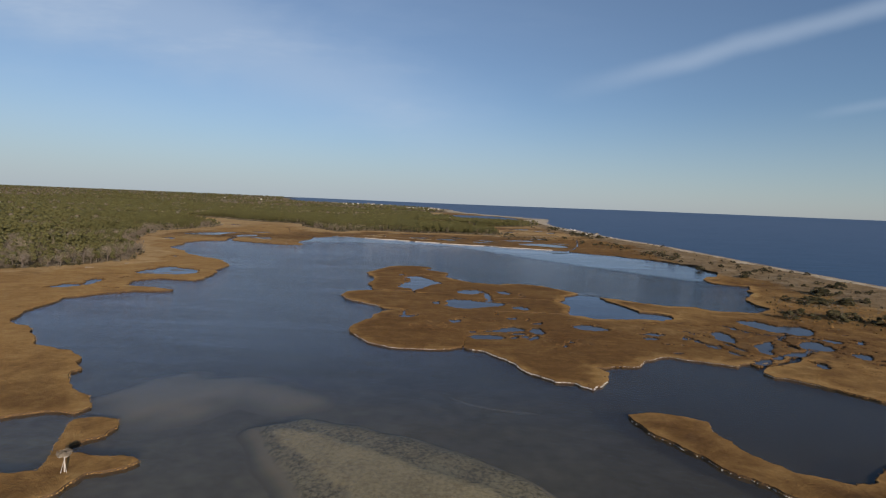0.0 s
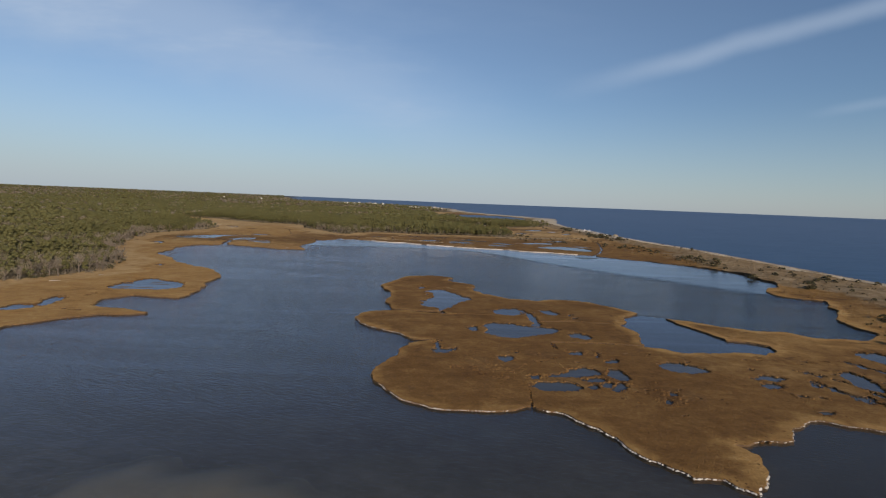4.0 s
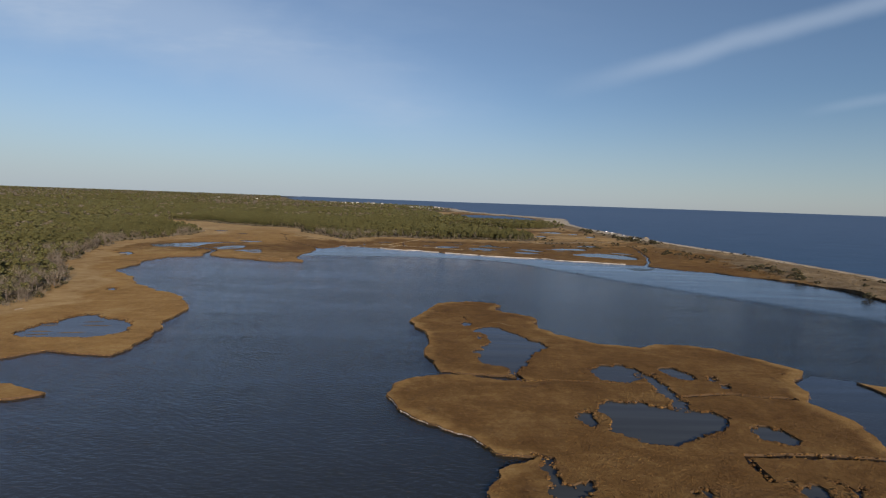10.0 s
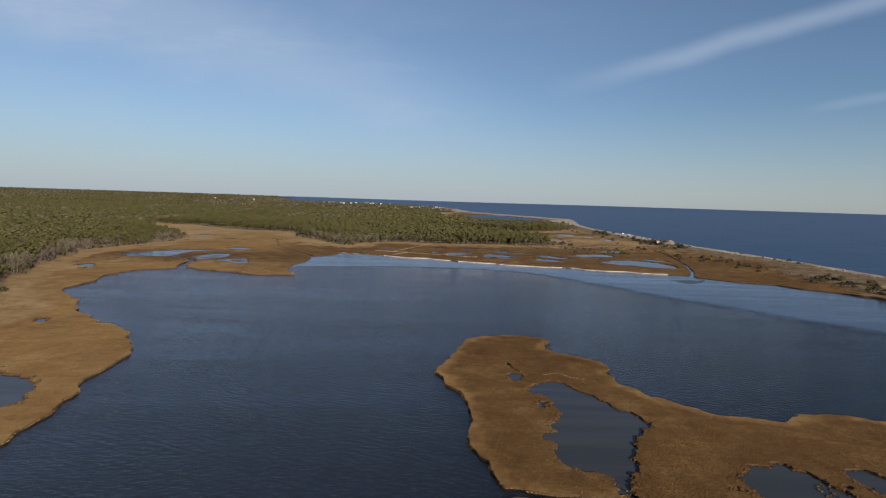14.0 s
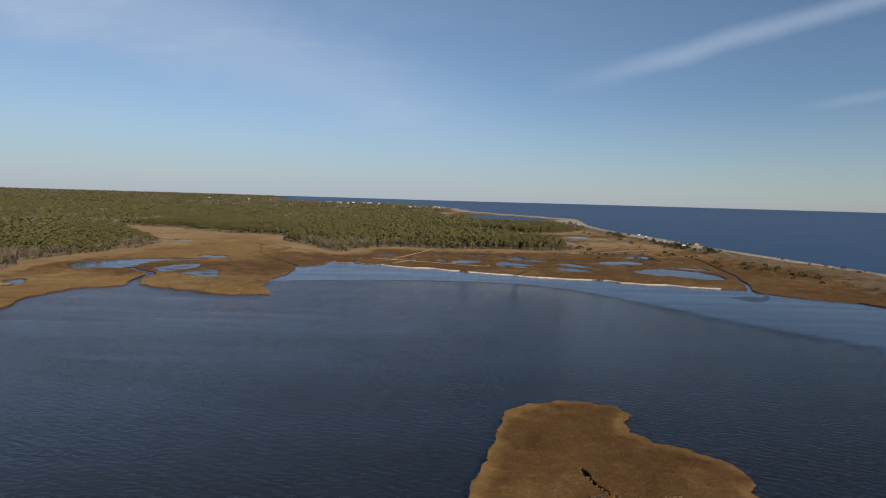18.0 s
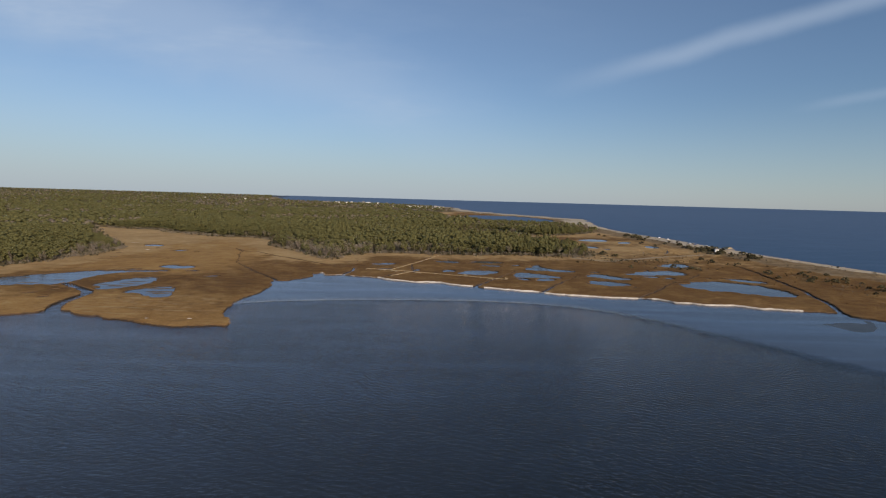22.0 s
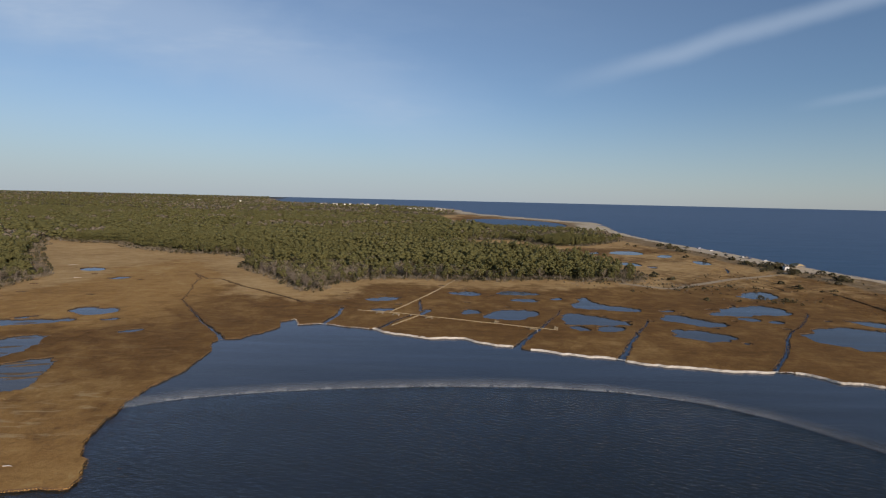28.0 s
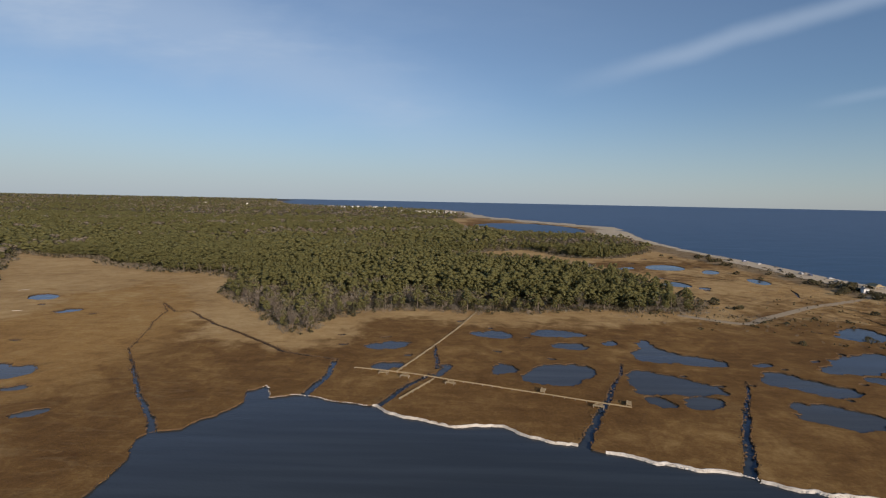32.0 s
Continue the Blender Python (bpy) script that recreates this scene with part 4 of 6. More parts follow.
bank = np.concatenate([np.stack([upper[rim[:, 1]], upper[rim[:, 0]], low[rim[:, 0]]], 1), np.stack([upper[rim[:, 1]], low[rim[:, 0]], low[rim[:, 1]]], 1)])
ground = sheet("ground", verts, np.concatenate([tris, bank]), [LAND, BANK], np.r_[np.zeros(len(tris)), np.ones(len(bank))],
               {k: np.r_[m, m[rim_ids], m[rim_ids]] for k, m in masks.items()}, True)
tagged(ground, "dry brown salt marsh, dunes and forest floor round the bay", "ground", kind="structure")

# ---- water ----
gx, gy = np.meshgrid(np.linspace(-5600, 5600, 113), np.linspace(-700, 5600, 64))
flat = np.stack([gx.ravel(), gy.ravel()], 1)
k = (np.arange(63)[:, None] * 113 + np.arange(112)).ravel()
tagged(sheet("water", np.c_[flat, lift(flat) * np.where(inside(flat, MAIN_LAND), 0.7, 1.0)], np.stack([k, k + 1, k + 114, k + 113], 1), [WATER, SEA], (flat[k][:, 0] > 150) | (flat[k][:, 1] > 1700), smooth=True), "dark blue wind-ruffled bay and open sea", "water", kind="structure")
tagged(sheet("seabed", np.c_[flat, np.full(len(flat), -2.6) + lift(flat)], np.stack([k, k + 1, k + 114, k + 113], 1), [BED], smooth=True), "dark silty bottom under the bay water", "seabed", kind="structure")


def filled(name, outline, z, mat, label, category):
    """A flat water face within an outline."""
    bm = bmesh.new()
    edges = [bm.verts.new((x, y, z)) for x, y in outline]
    edges = [bm.edges.new((a, b)) for a, b in zip(edges, edges[1:] + edges[:1])]
    bmesh.ops.triangle_fill(bm, use_beauty=True, edges=edges, normal=(0, 0, 1))
    return tagged(part(name, bm, mat), label, category, kind="structure")


for number, line in enumerate(pools):
    far_pool = line[0][1] > 1250
    filled("pond_water", line, 0.17 - 0.005 * (number % 7) + (float(lift(np.array([line[0]]))[0])), SEA if far_pool else POND, "still blue pool within the brown salt marsh", "water")
CALM_EDGE = [(-142, 462), (-131, 470), (-113, 477), (-93, 480), (-70, 484), (-46, 486), (-22, 485.5), (0, 481), (14, 473), (27, 460), (42, 440), (58, 414), (76, 390), (101, 358), (130, 326), (172, 290)]
line = np.array(ragged(CALM_EDGE, False, 2.0, 0.04))
line = np.stack([np.convolve(np.pad(line[:, i], 12, "edge"), np.ones(25) / 25, "valid") for i in (0, 1)], 1)
run = np.linspace(0, 1, len(line))
side = np.gradient(np.stack([np.convolve(np.pad(line[:, i], 8, "edge"), np.ones(17) / 17, "valid") for i in (0, 1)], 1), axis=0)
side = np.stack([-side[:, 1], side[:, 0]], 1) / np.hypot(*side.T)[:, None]
soft = np.interp(run, [0, 0.35, 0.55, 1], [2.5, 4, 14, 26])[:, None]
k = np.arange(len(line) - 1)
rows = [np.c_[line - 0.4 * soft * side, np.full(len(line), 0.03)], np.c_[line + 0.6 * soft * side, np.full(len(line), 0.03)]]
tagged(sheet("calm_margin", np.concatenate(rows), np.stack([k, k + 1, k + 1 + len(line), k + len(line)], 1), [CALM], masks={"thin": np.r_[np.ones(len(line)), np.zeros(len(line))]}), "fraying edge of the smooth sheltered water", "water", kind="structure")
inner = [tuple(p) for p in rows[1][:, :2]]
filled("calm_water", inner + [(260, 300), (260, 480), (120, 600), (-150, 600), (-150, 470)], 0.03, CALM, "smooth lighter water sheltered along the marsh shore", "water")
COVE = [(60, 182), (96, 182), (96, 206), (76, 236), (66, 240), (48, 226), (46, 190)]
filled("cove_water", COVE, 0.03, CALM, "smooth blue water in a narrow marsh cove", "water")

# foam streak where ruffled and calm water meet: dense on the ruffled side, lacy behind
def foam_streak(line, side, wide, low_end, high_end, label, dense=1.0):
    far = len(line)
    shares = (-0.12, 0.0, 0.3, 0.6, 1.0)
    rows = [np.c_[line + share * wide * side, np.full(far, 0.045)] for share in shares]
    k = np.arange(far - 1)
    faces = np.concatenate([np.stack([k + j * far, k + 1 + j * far, k + 1 + (j + 1) * far, k + (j + 1) * far], 1) for j in range(len(shares) - 1)])
    ends = step(np.arange(far), 0, low_end) * step(np.arange(far), far, high_end)
    cover = np.concatenate([dense * ends * c for c in (0.0, 1.0, 0.62, 0.34, 0.0)])
    tagged(sheet("foam_streak", np.concatenate(rows), faces, [SCUM], masks={"fade": cover}), label, "foam", kind="stuff")


some = int(len(line) * 0.60)
foam_streak(line[:some], side[:some], 6.5 + 1.7 * waves(line[:some], 40, 51)[:, None], 10, some * 0.55, "soft pale line of foam on the water")
wisp = np.array(ragged([(1, 106.5), (4.4, 104.7), (9, 101.6), (14.6, 99.9), (21.5, 99)], False, 0.8, 0.05))
across = np.gradient(wisp, axis=0)
across = np.stack([-across[:, 1], across[:, 0]], 1) / np.hypot(*across.T)[:, None]
foam_streak(wisp, across, 0.9, 14, len(wisp) * 0.85, "thin wisp of foam drifting on the bay", 0.4)

# dark silt fanned out at the mouth of the widest ditch
filled("mud_delta", ragged(rounded([(93.3, 458.3), (106.6, 461.4), (113.8, 459.5), (116, 466), (119, 464), (109.5, 450.7), (100.2, 445.9), (97, 449.5), (95.8, 456)], 1), True, 1.2, 0.1), 0.05, SILT, "dark silt fanned out at a ditch mouth", "mud")

# shoal under the water beside the nest islet
CREST = [(-32, 90), (-26.3, 91), (-20.7, 89.2), (-11.7, 84.5), (-2.7, 79.4), (5.4, 74.9), (12.5, 69.9), (24, 60), (20, 42), (-2, 50), (-13.2, 68.1), (-16.6, 72.5), (-20.2, 76.3), (-25.1, 80.4), (-29.5, 85.1)]
FLANK = [(-33.5, 91), (-25.3, 95.5), (-16.2, 93.5), (-7.3, 89.4), (1, 84.8), (8.5, 80.3), (15.9, 74.9), (21, 69), (34, 56), (24, 40), (-6, 48), (-16, 66), (-26, 79)]
gx, gy = np.meshgrid(np.linspace(-95, 60, 130), np.linspace(35, 140, 100))
flat = np.stack([gx.ravel(), gy.ravel()], 1)
crest = np.where(inside(flat, CREST), 1, -1) * distance(flat, CREST) + 1.1 * waves(flat, 7, 9)
flank = np.where(inside(flat, FLANK), 1, -1) * distance(flat, FLANK) + 1.3 * waves(flat, 9, 10)
MURK = [(-69, 103), (-69, 115), (-60, 121), (-52, 118), (-44, 119), (-30, 112), (-25, 106), (-34, 103), (-42, 108), (-46, 104), (-48, 97), (-59, 94)]
tip = step(np.where(inside(flat, MURK), 1, -1) * distance(flat, MURK) + 2.5 * waves(flat, 12, 2), -8.0, 7.0)
top = np.maximum(step(crest, -3.0, 2.0), 0.84 * step(flank, -5.0, 2.5))
z = -3.0 + np.maximum(2.88 * top, 1.75 * tip + 0.1) + 0.05 * waves(flat, 5, 4) * top - 0.4 * (np.maximum(top, tip) < 0.02)
k = (np.arange(99)[:, None] * 130 + np.arange(129)).ravel()
tagged(sheet("sandbar", np.c_[flat, np.minimum(z, -0.05)], np.stack([k, k + 1, k + 131, k + 130], 1), [SHOAL], smooth=True), "pale sandbar just under the water surface", "sandbar", kind="structure")


# ---- marsh grass ----
def tufts(name, count, box_, tall, label):
    """Small leaning clumps of dry grass strewn over a stretch of the ground."""
    x0, x1, y0, y1 = box_
    a, b, c = (np.c_[plan, height][tris[:, k]] for k in range(3))
    mid = (a + b + c) / 3
    size = np.abs(np.cross(b[:, :2] - a[:, :2], c[:, :2] - a[:, :2])) * ((mid[:, 0] > x0) & (mid[:, 0] < x1) & (mid[:, 1] > y0) & (mid[:, 1] < y1))
    pick = rng.choice(len(tris), count, p=size / size.sum())
    p, q = rng.random((2, count, 1))
    p, q = np.where(p + q > 1, 1 - p, p), np.where(p + q > 1, 1 - q, q)
    at = a[pick] + p * (b[pick] - a[pick]) + q * (c[pick] - a[pick])
    r = (0.22 + 0.26 * rng.random(count)) * (1 + 0.4 * waves(at[:, :2], 9, 21))
    h = tall * (0.55 + 0.9 * rng.random(count)) * (1 + 0.35 * waves(at[:, :2], 6, 22))
    turn = rng.uniform(0, 6.28, count)
    ring = [at + np.stack([r * np.cos(turn + k), r * np.sin(turn + k), np.full(count, -0.05)], 1) for k in (0, 2.1, 4.2)]
    apex = at + np.stack([rng.normal(0, 0.06, count), rng.normal(0, 0.06, count), h], 1)
    apex2 = at + np.stack([rng.normal(0, 0.10, count), rng.normal(0, 0.10, count), 0.8 * h], 1)
    verts = np.stack([*ring, apex, apex2], 1).reshape(-1, 3)
    base = np.arange(count)[:, None] * 5
    faces = np.concatenate([base + [0, 1, 3], base + [1, 2, 4], base + [2, 0, 3], base + [1, 4, 3]])
    held = {}
    for key, m in masks.items():
        i, j, l = (m[tris[pick, e]] for e in range(3))
        held[key] = np.repeat(i + p[:, 0] * (j - i) + q[:, 0] * (l - i), 5) * (key != "litter")
    ob = sheet(name, verts, faces, [GRASS], masks=held)
    return tagged(ob, label, "marsh grass", kind="stuff")


tufts("marsh_grass", 34000, (-48, 175, 60, 325), 0.06, "dense dry brown cordgrass on the marsh headland")
tufts("marsh_grass", 11000, (-200, -45, 40, 440), 0.05, "dense dry brown cordgrass along the bay shore")
tufts("marsh_grass", 10000, (-235, 135, 430, 610), 0.05, "dense dry brown cordgrass between pools and ditches")
tufts("dune_grass", 9000, (135, 285, 180, 760), 0.35, "sparse faded beach grass on the dunes")


def clods(name, line, size, gap, mat, label, category, rise=0.0, spread=0.2):
    """Lumps strewn in a row along a stretch of shore."""
    line = np.array(line, float)
    run = np.r_[0, np.cumsum(np.hypot(*np.diff(line, axis=0).T))]
    at = np.arange(0, run[-1], gap)
    at = at[rng.random(len(at)) < (0.95 if size > 0.23 else 0.72) + (0.1 if size > 0.23 else 0.5) * np.sin(at * 0.9) * np.sin(at * 0.23 + 1)]
    # leave open water between separate stretches bare
    leg = np.diff(run)[np.clip(np.searchsorted(run, at) - 1, 0, len(run) - 2)]
    at = at[leg < 3.5]
    x, y = np.interp(at, run, line[:, 0]), np.interp(at, run, line[:, 1])
    c = len(at)
    mid = np.stack([x + rng.normal(0, spread, c), y + rng.normal(0, spread, c), np.full(c, rise)], 1)
    shape = np.array([(1, 0, 0), (0.3, 0.95, 0), (-0.8, 0.6, 0), (-0.8, -0.6, 0), (0.3, -0.95, 0), (0.2, 0.1, 0.8), (-0.2, -0.1, 0.75)])
    verts = mid[:, None] + shape * (size * rng.uniform(0.5, 1.3, (c, 1, 3))) + rng.normal(0, 0.08 * size, (c, 7, 3))
    base = np.arange(c)[:, None] * 7
    faces = np.concatenate([base + f for f in ([0, 1, 5], [1, 2, 6], [2, 3, 6], [3, 4, 6], [4, 0, 5], [1, 6, 5], [4, 5, 6])])
    plan_at = verts.reshape(-1, 3)
    w, d, be, s, _ = land_masks(plan_at[:, :2])
    return tagged(sheet(name, plan_at, faces, [mat], masks={"straw": s, "litter": 0 * s, "dune": d, "beach": be, **meadow_tones(plan_at[:, :2])}), label, category, kind="stuff")


def shore_run(x0, x1, y0, y1, rough):
    """The stretch of the ragged shoreline inside a box, in order."""
    return [p for p in rough if x0 < p[0] < x1 and y0 < p[1] < y1]


WRACK = weathered("straw_wrack", (0.24, 0.165, 0.085), (0.40, 0.30, 0.17), 3.0)
for drift in ([(-15.7, 284.7), (-13.4, 285.8), (-10.6, 286.5), (-9.6, 284.4)], [(-10.4, 285.4), (-8.6, 283.3), (-5.9, 282.5)], [(-155, 462.5), (-163, 461.2), (-172, 463)], [(-170, 466), (-178, 465)], [(-160, 470), (-168, 471.5), (-176, 470)]):
    clods("wrack_line", ragged(drift, False, 0.6, 0.06), 0.15, 0.2, WRACK, "thin line of pale straw wrack on the marsh", "wrack", 0.45, 0.16)
RIM_LABEL = "white frozen foam piled along the marsh edge"
main_rim = shores[0]


def berm(line, wide, label):
    """A low rounded bank of dried foam pushed up on the marsh edge."""
    line = np.array(line, float)
    gaps = np.nonzero(np.hypot(*np.diff(line, axis=0).T) > 3.5)[0] + 1
    for run in np.split(line, gaps):
        if len(run) < 6:
            continue
        soft = np.stack([np.convolve(np.pad(run[:, i], 2, "edge"), np.ones(5) / 5, "valid") for i in (0, 1)], 1)
        d = np.gradient(soft, axis=0)
        inland = np.stack([-d[:, 1], d[:, 0]], 1) / np.maximum(np.hypot(*d.T), 1e-6)[:, None]
        ends = (step(np.arange(len(run)), -1, 3) * step(np.arange(len(run)), len(run), len(run) - 4))[:, None]
        reach = wide * ends * (1.0 + 0.5 * waves(run, 5, 71) + 0.3 * waves(run, 1.6, 72))[:, None].clip(0.35, 2)
        lump = 0.08 * waves(run, 1.4, 73)
        top = 0.30 * min(1.0, 0.4 + 0.3 * wide)
        rows = [np.c_[run + inland * (share * reach - 0.28 * (share == 0)), np.full(len(run), base) + rise * lump * ends[:, 0]] for share, base, rise in ((0.0, 0.02, 1.0), (0.06, 0.5, 1.0), (0.35, 0.46 + top, 1.2), (0.75, 0.46 + 0.6 * top, 1.2), (1.0, 0.44, 0.5))]
        far = len(run)
        k = np.arange(far - 1)
        faces = np.concatenate([np.stack([k + j * far, k + 1 + j * far, k + 1 + (j + 1) * far, k + (j + 1) * far], 1) for j in range(4)])
        tagged(sheet("foam_bank", np.concatenate(rows), faces, [FOAM], smooth=True), label, "foam", kind="stuff")


for x0, x1, y0, y1, wide in ((-84, -33.6, 520, 546, 0.35), (-29.5, -3, 509, 523, 0.5), (-1, 41, 499, 511, 0.6), (43, 104, 479, 500, 0.55)):
    berm(shore_run(x0, x1, y0, y1, main_rim), wide, "thick white bank of dried foam along the marsh edge")
for x0, x1, y0, y1, size in ((-118, -84, 540, 556, 0.30), (-84, -33.6, 520, 546, 0.34), (-29.5, 104, 479, 523, 0.38), (-27, 2, 140, 158, 0.30), (9, 41, 112, 143.5, 0.36), (-44, -22, 196, 216, 0.28), (44, 84, 131, 144, 0.24), (86, 96, 122, 132, 0.24)):
    clods("foam_rim", shore_run(x0, x1, y0, y1, main_rim), size * 0.65, size * 0.5, FOAM, RIM_LABEL, "foam", 0.2, size * 0.45)
clods("foam_rim", shore_run(38, 60, 70, 99, shores[1])[::-1], 0.16, 0.25, FOAM, "thin pale foam along the islet edge", "foam", 0.05, 0.15)
for x0, x1, y0, y1 in ((-175, -60, 85, 330), (-215, -120, 330, 440), (-140, -100, 430, 548), (-48, 60, 140, 330), (90, 170, 110, 300)):
    clods("peat_clods", shore_run(x0, x1, y0, y1, main_rim), 0.14, 0.18, GRASS, "ragged clods of brown grass slumping off the bank", "marsh edge", 0.2, 0.2)
for line in shores[1:]:
    clods("peat_clods", line, 0.14, 0.17, GRASS, "ragged clods of brown grass round an islet", "marsh edge", 0.2, 0.18)
for line in pools[:LARGE_PONDS]:
    clods("peat_clods", line, 0.24, 0.6, BANK, "dark broken peat round a marsh pool", "marsh edge", 0.2, 0.3)


for cut in cuts:
    wide = 0.42 if cut[0][1] > 430 else 0.26
    banks = np.array(cut)
    banks = banks[inside(banks, MAIN_LAND) & (distance(banks, MAIN_LAND) > 1.2)]
    if len(banks) < 6:
        continue
    clods("peat_clods", banks, wide, 2.2 * wide, GRASS if cut[0][1] < 430 else BANK, "broken clods of peat along a marsh ditch", "marsh edge", 0.32, 0.3)


def tussocks(name, at, label, big=1.0):
    """Upright shaggy grass hummocks standing round the pools."""
    dry = np.ones(len(at), bool)
    for line in pools:
        if line[0][1] < 340:
            some = np.nonzero(dry & inside(at, line))[0]
            dry[some] = distance(at[some], line) < 0.12
    at = at[dry]
    c = len(at)
    turn = rng.uniform(0, 6.28, (c, 1)) + np.arange(6) * 1.047
    r = big * rng.uniform(0.16, 0.46, (c, 1))
    h = big * rng.uniform(0.12, 0.36, (c, 1))
    flare = rng.uniform(0.9, 1.35, (c, 6))
    low = np.stack([at[:, :1] + r * np.cos(turn), at[:, 1:] + r * np.sin(turn), np.full((c, 6), 0.05)], 2)
    mid = np.stack([at[:, :1] + r * flare * np.cos(turn), at[:, 1:] + r * flare * np.sin(turn), 0.15 + h * rng.uniform(0.5, 0.9, (c, 6))], 2)
    top = np.stack([at[:, 0], at[:, 1], 0.2 + h[:, 0]], 1)[:, None]
    verts = np.concatenate([low, mid, top], 1)
    base = np.arange(c)[:, None] * 13
    faces = np.concatenate([base + f for k in range(6) for f in ([k, (k + 1) % 6, 6 + k], [(k + 1) % 6, 6 + (k + 1) % 6, 6 + k], [6 + k, 6 + (k + 1) % 6, 12])])
    plan_at = verts.reshape(-1, 3)
    w, d, be, s, _ = land_masks(plan_at[:, :2])
    tones = meadow_tones(plan_at[:, :2])
    # dark tone painted on to offset low sun on the upright sides
    tones["wet_shade"], tones["gold"] = np.repeat(rng.uniform(0.35, 0.9, c), 13), np.repeat(rng.uniform(0.0, 0.15, c), 13)
    return tagged(sheet(name, plan_at, faces, [GRASS], masks={"straw": 0.3 * s, "litter": 0 * s, "dune": d, "beach": be, **tones}), label, "marsh grass", kind="stuff")


near_pools = [np.array(line) for line in pools if line[0][1] < 340]
margin = np.concatenate([np.repeat(line, 3, 0) + rng.normal(0, 0.45, (3 * len(line), 2)) for line in near_pools])
tussocks("tussocks", margin[rng.random(len(margin)) < 0.45 + 0.6 * waves(margin, 6, 61)], "shaggy brown grass hummocks round the marsh pools", 1.25)
clump = np.concatenate([rng.normal((cx, cy), (sx, sy), (count, 2)) for cx, cy, sx, sy, count in ((22, 162, 8, 5, 1200), (0, 169, 5, 4, 700), (20, 181, 12, 4, 600), (39, 153, 6, 6, 900), (100, 158, 12, 9, 2400), (128, 160, 11, 10, 2200), (30, 235, 6, 3, 300), (28, 207, 4, 4, 200))])
tussocks("tussocks", clump[inside(clump, MAIN_LAND) & (waves(clump, 4, 62) > 0.0)], "brown grass hummocks broken up by wet hollows")
rough = np.stack([rng.uniform(-40, 150, 15000), rng.uniform(112, 200, 15000)], 1)
rough = rough[inside(rough, MAIN_LAND) & (waves(rough, 18, 64) + 0.6 * waves(rough, 5, 65) + 0.5 * step(np.hypot((rough[:, 0] - 30) / 60, (rough[:, 1] - 165) / 26), 1.2, 0.4) > 0.42)]
tussocks("tussocks", rough, "rough brown hummocks over the marsh headland")
bm = bmesh.new()
low_ring = [bm.verts.new((x, y, 0.1)) for x, y in ragged(rounded([(-0.4, 210.2), (2.1, 211.6), (3.1, 207.8), (1.7, 204.9), (-0.4, 205.7)], 1), True, 0.7, 0.12)]
top_ring = [bm.verts.new((1.2 + 0.93 * (v.co.x - 1.2), 208 + 0.93 * (v.co.y - 208), 0.47)) for v in low_ring]
for k in range(len(low_ring)):
    bm.faces.new((low_ring[k - 1], low_ring[k], top_ring[k], top_ring[k - 1]))
bm.faces.new(top_ring)
tagged(part("marsh_islet", bm, LAND), "small brown grass islet within a marsh pool", "islet", kind="structure")
# low mud bars within the shallow northern pools
r = np.random.default_rng(63)
for outline in NORTHWEST_PONDS + WEST_PONDS[:1]:
    line = np.array(outline)
    low_end, high_end = line.min(0), line.max(0)
    count = 0
    for _ in range(60):
        spot = r.uniform(low_end, high_end)
        long, thin, a = r.uniform(2.5, 7.0), r.uniform(0.35, 1.0), radians(r.normal(12, 8))
        if count > 5 or not inside(spot[None], line)[0] or distance(spot[None], line)[0] < 1.2:
            continue
        count += 1
        bm = bmesh.new()
        ring = [(long * math.cos(k) * r.uniform(0.75, 1.1), thin * math.sin(k) * r.uniform(0.7, 1.3)) for k in np.linspace(0, 6.28, 13)[:-1]]
        outer = [bm.verts.new((spot[0] + math.cos(a) * u0 - math.sin(a) * v0, spot[1] + math.sin(a) * u0 + math.cos(a) * v0, 0.14)) for u0, v0 in ring]
        inner = [bm.verts.new((0.5 * (v0.co.x + spot[0]), 0.5 * (v0.co.y + spot[1]), 0.27)) for v0 in outer]
        for k in range(12):
            bm.faces.new((outer[k], outer[(k + 1) % 12], inner[(k + 1) % 12], inner[k]))
        bm.faces.new(inner)
        tagged(part("mud_bar", bm, MUD), "low bar of brown mud in a marsh pool", "mud bar", kind="structure")


# ---- trees ----
def crown_parts(count, size, wide, low, high, seed, flat=0.75):
    """Corners and triangles of clumps that fill an uneven crown."""
    r = np.random.default_rng(seed)
    v, f = [], []
    lean = r.normal(0, 0.12, 2)
    for k in range(count):
        t = r.random() ** 0.8
        z = low + (high - low) * t
        reach = wide * (math.sin(math.pi * (0.16 + 0.80 * t)) ** 0.8) * (0.45 + 0.6 * r.random())
        a = r.uniform(0, 6.28)
        mid = np.array([reach * math.cos(a) + lean[0] * z, reach * math.sin(a) + lean[1] * z, z])
        s = size * r.uniform(0.6, 1.35)
        ring = [mid + s * np.array([math.cos(b), math.sin(b), r.uniform(-0.25, 0.25)]) * r.uniform(0.8, 1.2) for b in r.uniform(0, 1.5) + np.array([0, 1.57, 3.14, 4.71])]
        tip, foot = mid + s * np.array([r.normal(0, 0.2), r.normal(0, 0.2), flat]), mid - s * np.array([0, 0, 0.6 * flat])
        n0 = len(v)
        v += [*ring, tip, foot]
        f += [(n0 + i, n0 + (i + 1) % 4, n0 + 4) for i in range(4)] + [(n0 + (i + 1) % 4, n0 + i, n0 + 5) for i in range(4)]
    return np.array(v), np.array(f, np.int32)


